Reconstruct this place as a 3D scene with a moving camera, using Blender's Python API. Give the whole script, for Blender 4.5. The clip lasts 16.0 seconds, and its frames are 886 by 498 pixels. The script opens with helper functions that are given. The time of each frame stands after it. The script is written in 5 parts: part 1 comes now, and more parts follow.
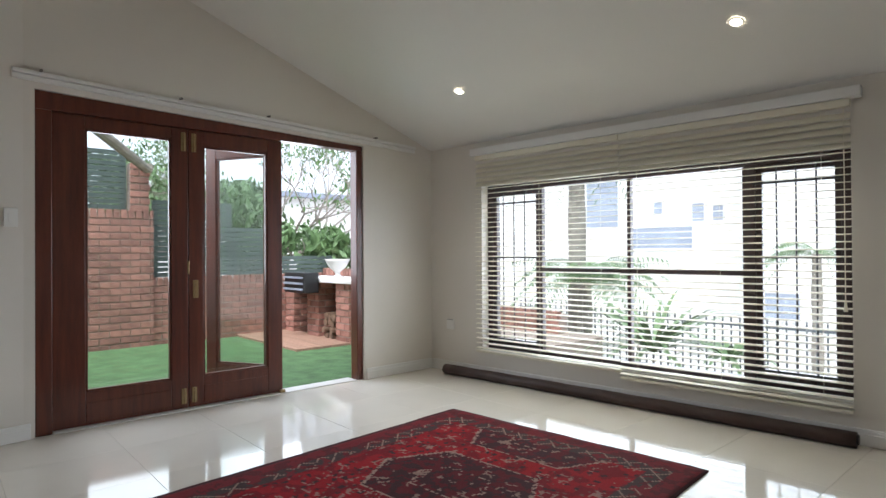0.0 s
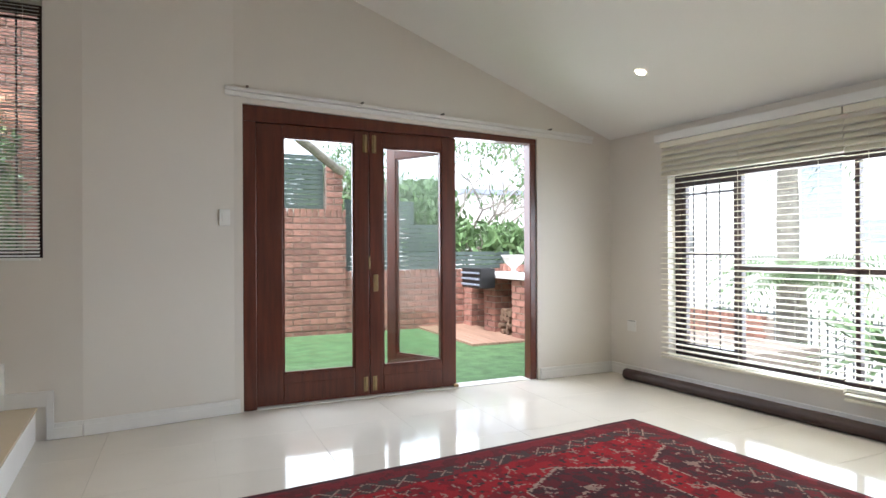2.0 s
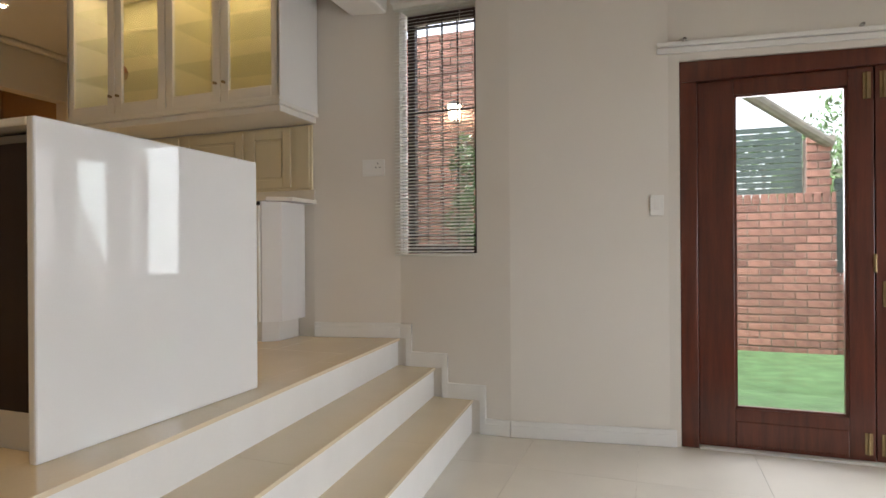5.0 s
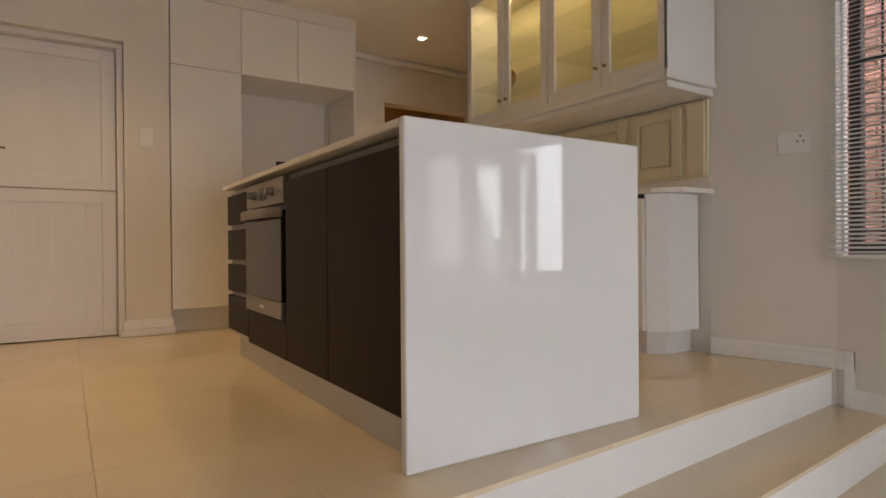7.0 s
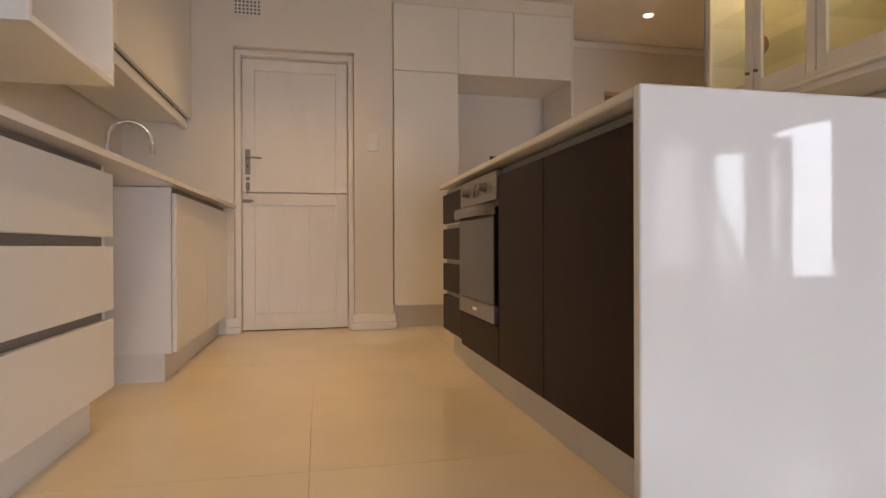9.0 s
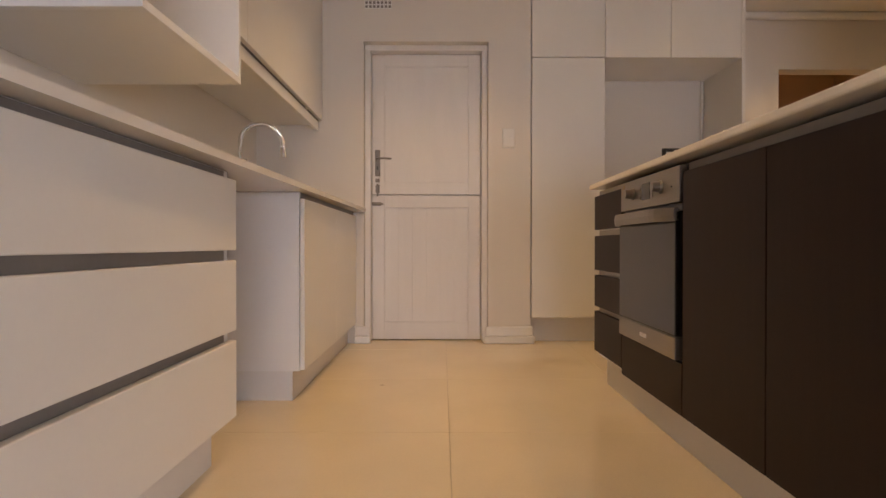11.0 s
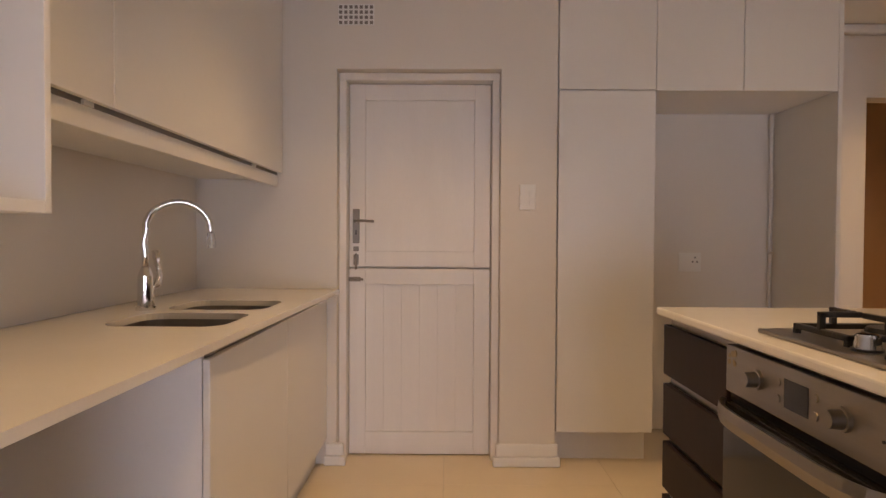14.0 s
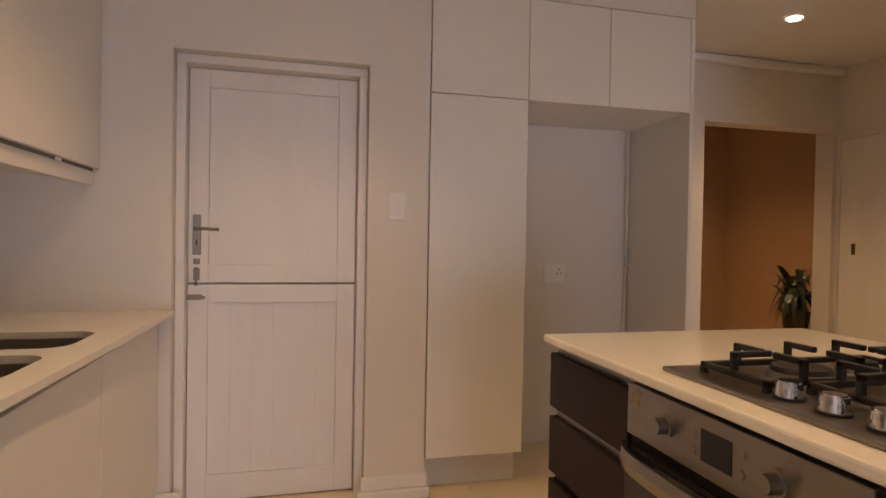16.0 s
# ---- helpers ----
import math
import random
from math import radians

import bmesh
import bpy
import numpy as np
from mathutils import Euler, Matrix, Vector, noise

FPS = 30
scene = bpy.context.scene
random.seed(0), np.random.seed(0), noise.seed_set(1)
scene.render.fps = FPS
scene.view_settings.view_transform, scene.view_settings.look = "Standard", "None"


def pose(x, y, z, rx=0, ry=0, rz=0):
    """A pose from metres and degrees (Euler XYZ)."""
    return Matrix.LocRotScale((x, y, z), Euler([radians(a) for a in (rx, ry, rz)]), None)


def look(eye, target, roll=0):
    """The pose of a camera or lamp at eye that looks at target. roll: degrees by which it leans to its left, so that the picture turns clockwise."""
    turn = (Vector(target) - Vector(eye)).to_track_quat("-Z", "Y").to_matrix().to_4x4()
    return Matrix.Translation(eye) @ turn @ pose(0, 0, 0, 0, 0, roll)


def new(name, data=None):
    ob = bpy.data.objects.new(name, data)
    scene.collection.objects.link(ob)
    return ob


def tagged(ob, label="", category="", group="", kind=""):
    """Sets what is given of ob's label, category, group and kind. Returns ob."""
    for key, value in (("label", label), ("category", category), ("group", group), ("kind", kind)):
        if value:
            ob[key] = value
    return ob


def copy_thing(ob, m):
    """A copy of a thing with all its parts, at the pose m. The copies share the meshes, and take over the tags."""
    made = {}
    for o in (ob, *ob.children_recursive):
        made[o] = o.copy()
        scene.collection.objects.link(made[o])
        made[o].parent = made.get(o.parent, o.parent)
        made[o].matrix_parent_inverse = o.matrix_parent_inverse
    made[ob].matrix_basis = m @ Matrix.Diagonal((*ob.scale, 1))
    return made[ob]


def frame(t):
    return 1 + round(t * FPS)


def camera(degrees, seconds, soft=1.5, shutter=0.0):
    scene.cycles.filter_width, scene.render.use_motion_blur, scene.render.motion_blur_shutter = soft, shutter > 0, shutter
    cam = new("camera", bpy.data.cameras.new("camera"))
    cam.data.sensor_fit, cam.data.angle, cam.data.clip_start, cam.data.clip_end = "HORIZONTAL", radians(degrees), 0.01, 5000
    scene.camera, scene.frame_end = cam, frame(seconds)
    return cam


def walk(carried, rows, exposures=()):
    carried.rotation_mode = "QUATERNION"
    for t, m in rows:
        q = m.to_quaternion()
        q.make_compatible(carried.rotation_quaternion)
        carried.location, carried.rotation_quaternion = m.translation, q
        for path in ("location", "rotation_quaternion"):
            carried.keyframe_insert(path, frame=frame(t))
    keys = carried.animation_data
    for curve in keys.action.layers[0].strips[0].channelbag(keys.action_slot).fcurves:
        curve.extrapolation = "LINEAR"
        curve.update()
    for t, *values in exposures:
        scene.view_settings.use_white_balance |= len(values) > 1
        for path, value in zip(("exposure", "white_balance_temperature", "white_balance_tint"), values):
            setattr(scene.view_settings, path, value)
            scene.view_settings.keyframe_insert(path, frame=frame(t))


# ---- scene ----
cam = camera(74.7, 16.0)
PATH = [
    (0, (2.906, 2.268, 1.153), (1.411, 3.597, 1.168), -0.4),
    (0.5, (2.901, 2.295, 1.154), (1.331, 3.534, 1.166), -0.3),
    (1, (2.886, 2.335, 1.159), (1.217, 3.437, 1.165), -0.3),
    (1.5, (2.865, 2.362, 1.163), (1.139, 3.372, 1.167), -0.3),
    (2, (2.823, 2.407, 1.158), (0.994, 3.216, 1.161), -0.3),
    (2.5, (2.793, 2.427, 1.161), (0.894, 3.056, 1.159), -0.3),
    (3, (2.739, 2.472, 1.126), (0.803, 2.976, 1.134), -0.3),
    (3.5, (2.573, 2.549, 1.153), (0.59, 2.806, 1.146), -0.4),
    (4, (2.401, 2.553, 1.137), (0.402, 2.608, 1.136), -0.4),
    (4.5, (2.211, 2.581, 1.137), (0.226, 2.341, 1.138), -0.5),
    (5, (2.035, 2.639, 1.152), (0.155, 1.955, 1.151), -0.4),
    (7.5, (1.662, 2.328, 1.176), (0.752, 0.548, 1.169), -0.4),
    (8, (1.649, 2.279, 1.168), (0.904, 0.423, 1.163), -0.3),
    (8.5, (1.62, 2.223, 1.172), (1.027, 0.313, 1.167), -0.3),
    (9, (1.598, 2.169, 1.178), (1.179, 0.214, 1.171), -0.2),
    (9.5, (1.616, 2.095, 1.181), (1.386, 0.108, 1.175), -0.2),
    (10, (1.659, 2.038, 1.175), (1.564, 0.04, 1.17), -0.1),
    (12.5, (1.637, 1.269, 1.511), (1.659, -0.73, 1.478), 0.1),
    (13, (1.656, 1.146, 1.627), (1.675, -0.853, 1.589), 0.2),
    (13.5, (1.65, 1.016, 1.666), (1.664, -0.983, 1.628), 0.3),
    (14, (1.615, 0.842, 1.745), (1.628, -1.158, 1.704), 0.3),
    (14.5, (1.593, 0.692, 1.785), (1.608, -1.307, 1.738), 0.4),
    (15, (1.593, 0.559, 1.795), (1.587, -1.441, 1.749), 0.5),
    (15.5, (1.618, 0.526, 1.796), (1.379, -1.459, 1.756), 0.8),
    (16, (1.649, 0.571, 1.801), (1.167, -1.37, 1.767), 1.0),
]
EXPO = [(0.0, 0.97, 5900, 11), (1.0, 1.28, 5900, 11), (2.0, 1.56, 5950, 12), (3.0, 1.39, 6050, 12), (4.0, 1.68, 6200, 12), (4.5, 1.78, 6300, 13), (5.0, 1.62, 6350, 14), (7.5, 1.48, 6400, 20), (9.0, 1.74, 6250, 22), (10.0, 1.71, 6200, 24), (12.5, 1.82, 6150, 26), (14.0, 1.66, 6100, 28), (16.0, 1.62, 6100, 29)]
walk(cam, [(t, look(eye, target, roll)) for t, eye, target, roll in PATH], EXPO)
WIN_POWER, DOOR_POWER, SPOT_POWER, CAB_POWER = 44, 30, 15, 1.2

# ---- light ----
world = bpy.data.worlds.new("sky")
scene.world = world
world.use_nodes = True
wn = world.node_tree.nodes
wl = world.node_tree.links
sky = wn.new("ShaderNodeTexSky")
sky.sky_type, sky.sun_disc = "NISHITA", False
sky.sun_elevation, sky.sun_rotation = radians(60), radians(150)
sky.dust_density = 3.0
haze = wn.new("ShaderNodeHueSaturation")
haze.inputs["Saturation"].default_value, haze.inputs["Value"].default_value = 0.3, 1.4
wl.new(sky.outputs[0], haze.inputs["Color"]), wl.new(haze.outputs[0], wn["Background"].inputs[0])
wn["Background"].inputs[1].default_value = 0.15
sun_data = bpy.data.lights.new("sun", "SUN")
sun_data.energy, sun_data.angle, sun_data.color = 2.0, radians(25), (1.0, 0.96, 0.9)
sun = new("sun", sun_data)
sun.matrix_basis = look((0, 0, 10), (-3.0, 5.0, 0.0))


def area_lamp(name, eye, target, w, h, power, colour):
    d = bpy.data.lights.new(name, "AREA")
    d.shape, d.size, d.size_y, d.energy, d.color = "RECTANGLE", w, h, power, colour
    o = new(name, d)
    o.matrix_basis = look(eye, target)
    return o


# sky light that enters by the window and by the folding door
area_lamp("window_skylight", (0.4, 6.62, 1.1), (0.5, 3.0, 0.3), 2.8, 1.5, WIN_POWER, (0.93, 0.96, 1.0))
area_lamp("door_skylight", (-2.6, 4.2, 1.7), (0.0, 4.0, 0.4), 2.2, 1.8, DOOR_POWER, (0.95, 0.98, 1.0))


# ---- materials ----
def mat(name, colour, rough=0.5, metal=0.0, var=0.1, scale=4.0, fine=60.0, bump=0.05, coat=0.0, stretch=(1, 1, 1), spread=0.0, emit=0.0, glow=(1, 1, 1), spec=0.5):
    m = bpy.data.materials.new(name)
    m.use_nodes = True
    n, l = m.node_tree.nodes, m.node_tree.links
    b = n["Principled BSDF"]
    b.inputs["Roughness"].default_value = rough
    b.inputs["Metallic"].default_value = metal
    b.inputs["Coat Weight"].default_value = coat
    b.inputs["Coat Roughness"].default_value = 0.05
    b.inputs["Specular IOR Level"].default_value = spec
    tc, mp = n.new("ShaderNodeTexCoord"), n.new("ShaderNodeMapping")
    mp.inputs["Scale"].default_value = stretch
    l.new(tc.outputs["Object"], mp.inputs[0])
    big, small = n.new("ShaderNodeTexNoise"), n.new("ShaderNodeTexNoise")
    big.inputs["Scale"].default_value, small.inputs["Scale"].default_value = scale, fine
    big.inputs["Detail"].default_value = 5
    l.new(mp.outputs[0], big.inputs["Vector"]), l.new(mp.outputs[0], small.inputs["Vector"])
    mix = n.new("ShaderNodeMath")
    mix.operation = "MULTIPLY_ADD"
    mix.inputs[1].default_value = 0.35
    l.new(small.outputs["Fac"], mix.inputs[0]), l.new(big.outputs["Fac"], mix.inputs[2])
    ramp = n.new("ShaderNodeValToRGB")
    ramp.color_ramp.elements[0].position, ramp.color_ramp.elements[1].position = 0.38, 0.98
    ramp.color_ramp.elements[0].color = (*[c * (1 - var) for c in colour], 1)
    ramp.color_ramp.elements[1].color = (*[min(1, c * (1 + var)) for c in colour], 1)
    l.new(mix.outputs[0], ramp.inputs[0])
    out = ramp.outputs[0]
    if spread:
        oi, hsv, mr = n.new("ShaderNodeObjectInfo"), n.new("ShaderNodeHueSaturation"), n.new("ShaderNodeMapRange")
        mr.inputs["To Min"].default_value, mr.inputs["To Max"].default_value = 1 - spread, 1 + spread
        l.new(oi.outputs["Random"], mr.inputs[0]), l.new(mr.outputs[0], hsv.inputs["Value"])
        l.new(out, hsv.inputs["Color"])
        out = hsv.outputs[0]
    l.new(out, b.inputs["Base Color"])
    if bump:
        bp = n.new("ShaderNodeBump")
        bp.inputs["Strength"].default_value, bp.inputs["Distance"].default_value = bump, 0.01
        l.new(small.outputs["Fac"], bp.inputs["Height"]), l.new(bp.outputs[0], b.inputs["Normal"])
    if emit:
        b.inputs["Emission Color"].default_value = (*glow, 1)
        b.inputs["Emission Strength"].default_value = emit
    return m


def glass_mat(name, tint=(0.95, 0.97, 0.96), gloss=0.9):
    m = bpy.data.materials.new(name)
    m.use_nodes = True
    n, l = m.node_tree.nodes, m.node_tree.links
    n.remove(n["Principled BSDF"])
    t, g, mx, fr = n.new("ShaderNodeBsdfTransparent"), n.new("ShaderNodeBsdfGlossy"), n.new("ShaderNodeMixShader"), n.new("ShaderNodeLayerWeight")
    t.inputs[0].default_value = (*tint, 1)
    g.inputs[0].default_value, g.inputs[1].default_value = (gloss, gloss, gloss, 1), 0.01
    fr.inputs[0].default_value = 0.5
    pw, ma = n.new("ShaderNodeMath"), n.new("ShaderNodeMath")
    pw.operation, ma.operation = "POWER", "MULTIPLY_ADD"
    pw.inputs[1].default_value, ma.inputs[1].default_value, ma.inputs[2].default_value = 5.0, 0.9, 0.03
    l.new(fr.outputs["Facing"], pw.inputs[0]), l.new(pw.outputs[0], ma.inputs[0])
    l.new(ma.outputs[0], mx.inputs[0]), l.new(t.outputs[0], mx.inputs[1]), l.new(g.outputs[0], mx.inputs[2])
    l.new(mx.outputs[0], n["Material Output"].inputs[0])
    return m


WALL = mat("cream_wall_paint", (0.74, 0.70, 0.635), 0.75, var=0.03, scale=1.2, fine=180, bump=0.06)
CEIL = mat("ceiling_paint", (0.80, 0.785, 0.75), 0.85, var=0.02, scale=1.0, fine=150, bump=0.03)
TRIM = mat("white_gloss_trim", (0.80, 0.79, 0.76), 0.35, var=0.03, scale=6, fine=90, bump=0.03)
TILE = mat("polished_porcelain_tile", (0.75, 0.705, 0.62), 0.07, var=0.05, scale=2.5, fine=120, bump=0.0, spread=0.012)
GROUT2 = mat("pale_tile_grout", (0.70, 0.655, 0.57), 0.5, var=0.05, scale=5, fine=120, bump=0.0)
KTILE = mat("cream_porcelain_tile", (0.74, 0.625, 0.44), 0.07, var=0.06, scale=2.5, fine=120, bump=0.0, spread=0.012)
GROUT = mat("tile_grout", (0.48, 0.41, 0.31), 0.8, var=0.1, scale=5, fine=120)
MAHOG = mat("mahogany", (0.098, 0.021, 0.009), 0.34, var=0.45, scale=3, fine=26, bump=0.04, stretch=(9, 9, 0.7), coat=0.2)
WINF = mat("dark_stained_timber", (0.028, 0.012, 0.010), 0.4, var=0.4, scale=3, fine=26, bump=0.04, stretch=(2, 9, 2))
BRASS = mat("aged_brass", (0.34, 0.25, 0.13), 0.35, metal=1.0, var=0.2, scale=20, bump=0.02)
STEEL = mat("brushed_steel", (0.31, 0.28, 0.245), 0.33, metal=1.0, var=0.06, scale=5, fine=90, bump=0.03, stretch=(1, 0.06, 12))
CHROME = mat("chrome", (0.80, 0.80, 0.80), 0.06, metal=1.0, var=0.02, bump=0.0)
IRON = mat("cast_iron", (0.016, 0.015, 0.015), 0.55, var=0.2, scale=20, fine=200, bump=0.15)
DARKGLASS = mat("oven_glass", (0.014, 0.012, 0.011), 0.1, var=0.1, bump=0.0)
BLACK = mat("black_plastic", (0.015, 0.015, 0.016), 0.4, var=0.1, bump=0.02)
WENGE = mat("dark_brown_laminate", (0.020, 0.010, 0.008), 0.5, var=0.16, scale=4, fine=60, bump=0.02, stretch=(8, 8, 0.6), spec=0.2)
GLOSSW = mat("white_stone_waterfall", (0.79, 0.785, 0.765), 0.035, var=0.025, scale=3, fine=220, bump=0.0)
STONE = mat("cream_quartz_worktop", (0.77, 0.73, 0.65), 0.14, var=0.04, scale=4, fine=260, bump=0.0)
CAB = mat("white_satin_cabinet", (0.78, 0.76, 0.71), 0.35, var=0.025, scale=2, fine=80, bump=0.01)
CABEND = mat("white_melamine", (0.80, 0.79, 0.77), 0.4, var=0.02, scale=2, fine=80, bump=0.01)
# dark grey that puts the shade of gaps and recesses into the colour
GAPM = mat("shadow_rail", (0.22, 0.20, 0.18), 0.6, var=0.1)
KICK = mat("pale_plinth", (0.74, 0.72, 0.68), 0.4, var=0.05, scale=3, fine=120, bump=0.01)
DOORW = mat("painted_boarded_door", (0.80, 0.775, 0.74), 0.45, var=0.04, scale=3, fine=50, bump=0.08, stretch=(3, 3, 0.5))
PLASTIC = mat("white_plastic", (0.80, 0.79, 0.75), 0.4, var=0.02, bump=0.0)
SLAT = mat("cream_blind_slat", (0.79, 0.745, 0.61), 0.5, var=0.03, scale=2, bump=0.01)
SLATW = mat("white_blind_slat", (0.80, 0.79, 0.74), 0.45, var=0.03, scale=2, bump=0.01)
ROLL = mat("dark_brown_roll", (0.045, 0.022, 0.016), 0.5, var=0.35, scale=6, fine=90, bump=0.2)
CANE = mat("cream_cupboard_panel", (0.74, 0.66, 0.46), 0.45, var=0.04, scale=2, fine=90, bump=0.02)
CABIN = mat("lit_cabinet_lining", (0.76, 0.69, 0.50), 0.5, var=0.03, bump=0.0)
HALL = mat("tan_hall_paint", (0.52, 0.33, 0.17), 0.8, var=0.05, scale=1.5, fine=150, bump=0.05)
BRICK = mat("red_face_brick", (0.30, 0.15, 0.115), 0.85, var=0.35, scale=9, fine=70, bump=0.5, spread=0.28)
MORTAR = mat("mortar", (0.30, 0.24, 0.20), 0.95, var=0.2, scale=9, fine=90, bump=0.4)
TURF = mat("artificial_turf", (0.10, 0.19, 0.075), 0.9, var=0.4, scale=6, fine=320, bump=0.8)
DECKM = mat("timber_deck", (0.30, 0.185, 0.13), 0.6, var=0.25, scale=3, fine=40, bump=0.1, stretch=(1, 9, 9), spread=0.12)
SCREEN = mat("grey_green_screen_slat", (0.075, 0.105, 0.095), 0.6, var=0.15, scale=4)
BARK = mat("grey_bark", (0.30, 0.27, 0.23), 0.9, var=0.35, scale=8, fine=60, bump=0.5)
LEAF = mat("tree_leaf", (0.11, 0.19, 0.07), 0.5, var=0.4, scale=3, fine=30, bump=0.0)
LEAF2 = mat("palm_leaf", (0.12, 0.19, 0.075), 0.45, var=0.35, scale=3, fine=30, bump=0.0)
LEAFD = mat("dark_pot_plant_leaf", (0.03, 0.05, 0.025), 0.4, var=0.35, scale=8, bump=0.0)
LOGM = mat("firewood", (0.16, 0.10, 0.065), 0.9, var=0.4, scale=12, fine=60, bump=0.4)
PLASTER = mat("white_plaster_facade", (0.70, 0.69, 0.67), 0.85, var=0.05, scale=0.6, fine=20, bump=0.1)
SLATEG = mat("blue_grey_paint", (0.27, 0.30, 0.37), 0.4, var=0.15, scale=0.8)
PAVE = mat("pale_paving", (0.42, 0.40, 0.37), 0.9, var=0.15, scale=0.8, fine=20, bump=0.2)
STEELP = mat("painted_palisade", (0.12, 0.135, 0.145), 0.5, var=0.1)
TERRA = mat("terracotta_pot", (0.40, 0.17, 0.09), 0.8, var=0.2, scale=10)
SHELFG = glass_mat("shelf_glass", (0.95, 0.97, 0.94))
PANE = glass_mat("clear_pane")
LAMPON = mat("lit_lamp", (0.9, 0.9, 0.85), 0.4, var=0.0, bump=0.0, emit=14.0, glow=(1.0, 0.86, 0.62))
LAMPC = mat("lit_cabinet_lamp", (0.9, 0.9, 0.85), 0.4, var=0.0, bump=0.0, emit=10.0, glow=(1.0, 0.80, 0.45))


def rug_mat(w, h):
    """Red tribal rug: borders, stepped medallions, flecks, all from object coordinates."""
    m = bpy.data.materials.new("red_wool_rug")
    m.use_nodes = True
    n, l = m.node_tree.nodes, m.node_tree.links
    b = n["Principled BSDF"]
    b.inputs["Roughness"].default_value = 0.95
    b.inputs["Specular IOR Level"].default_value = 0.15
    tc, sep = n.new("ShaderNodeTexCoord"), n.new("ShaderNodeSeparateXYZ")
    snap = n.new("ShaderNodeVectorMath")
    snap.operation = "SNAP"
    snap.inputs[1].default_value = (0.012, 0.012, 0.012)
    l.new(tc.outputs["Object"], snap.inputs[0]), l.new(snap.outputs[0], sep.inputs[0])

    def op(kind, a, c=None, d=None):
        q = n.new("ShaderNodeMath")
        q.operation = kind
        for i, v in enumerate((a, c, d)):
            if v is None:
                continue
            if isinstance(v, (int, float)):
                q.inputs[i].default_value = v
            else:
                l.new(v, q.inputs[i])
        return q.outputs[0]

    def blend(fac, a, c):
        q = n.new("ShaderNodeMix")
        q.data_type = "RGBA"
        l.new(fac, q.inputs[0])
        for i, v in ((6, a), (7, c)):
            if isinstance(v, tuple):
                q.inputs[i].default_value = (*v, 1)
            else:
                l.new(v, q.inputs[i])
        return q.outputs[2]

    def tex(scale, kind="noise"):
        q = n.new("ShaderNodeTexNoise" if kind == "noise" else "ShaderNodeTexVoronoi")
        q.inputs["Scale"].default_value = scale
        l.new(snap.outputs[0], q.inputs["Vector"])
        return q

    x, y = sep.outputs[0], sep.outputs[1]
    ax, ay = op("ABSOLUTE", x), op("ABSOLUTE", y)
    edge = op("MINIMUM", op("SUBTRACT", w / 2, ax), op("SUBTRACT", h / 2, ay))
    wob = tex(7).outputs["Fac"]
    red, deep, brown, cream = (0.27, 0.008, 0.013), (0.10, 0.010, 0.014), (0.050, 0.016, 0.018), (0.30, 0.20, 0.155)
    col = blend(op("GREATER_THAN", wob, 0.52), red, (0.17, 0.007, 0.012))
    cell = tex(17, "vor")
    col = blend(op("LESS_THAN", cell.outputs["Distance"], 0.27), col, brown)
    knot = tex(23, "vor")
    col = blend(op("LESS_THAN", knot.outputs["Distance"], 0.17), col, (0.16, 0.075, 0.06))
    # row of diamond medallions
    per = op("ABSOLUTE", op("SUBTRACT", op("PINGPONG", op("ADD", y, 0.42), 0.42), 0.0))
    dia = op("MAXIMUM", op("MULTIPLY", per, 2.0), op("ADD", op("MULTIPLY", ax, 1.35), op("MULTIPLY", per, 0.75)))
    inner = blend(op("GREATER_THAN", tex(13).outputs["Fac"], 0.5), brown, deep)
    bead = op("MULTIPLY", op("COMPARE", dia, 0.645, 0.016), op("GREATER_THAN", tex(38).outputs["Fac"], 0.45))
    col = blend(op("LESS_THAN", dia, 0.66), col, inner)
    col = blend(bead, col, cream)
    col = blend(op("MULTIPLY", op("COMPARE", dia, 0.29, 0.012), op("GREATER_THAN", tex(26).outputs["Fac"], 0.5)), col, cream)
    # broken cream line work
    v2 = tex(16, "vor")
    v2.feature = "DISTANCE_TO_EDGE"
    line = op("MULTIPLY", op("LESS_THAN", v2.outputs["Distance"], 0.07), op("GREATER_THAN", tex(9).outputs["Fac"], 0.56))
    col = blend(op("MULTIPLY", line, 0.75), col, cream)
    # borders
    zig = op("PINGPONG", op("ADD", x, y), 0.06)
    zag = op("PINGPONG", op("SUBTRACT", x, y), 0.06)
    bord = blend(op("GREATER_THAN", tex(10).outputs["Fac"], 0.5), (0.10, 0.016, 0.018), (0.16, 0.016, 0.020))
    band = op("COMPARE", edge, 0.185, 0.055)
    bord = blend(op("MULTIPLY", band, op("GREATER_THAN", tex(14).outputs["Fac"], 0.47)), bord, (0.060, 0.036, 0.034))
    mark = op("MULTIPLY", op("MAXIMUM", op("LESS_THAN", zig, 0.008), op("LESS_THAN", zag, 0.008)), op("GREATER_THAN", tex(8).outputs["Fac"], 0.46))
    bord = blend(op("MULTIPLY", mark, band), bord, cream)
    col = blend(op("LESS_THAN", op("ADD", edge, op("MULTIPLY", tex(9).outputs["Fac"], 0.05)), 0.27), col, bord)
    col = blend(op("COMPARE", edge, 0.012, 0.010), col, (0.05, 0.014, 0.016))
    fuzz = n.new("ShaderNodeTexNoise")
    fuzz.inputs["Scale"].default_value = 240
    l.new(tc.outputs["Object"], fuzz.inputs["Vector"])
    hs = n.new("ShaderNodeHueSaturation")
    l.new(op("ADD", op("MULTIPLY", fuzz.outputs["Fac"], 0.9), 0.55), hs.inputs["Value"])
    l.new(col, hs.inputs["Color"]), l.new(hs.outputs[0], b.inputs["Base Color"])
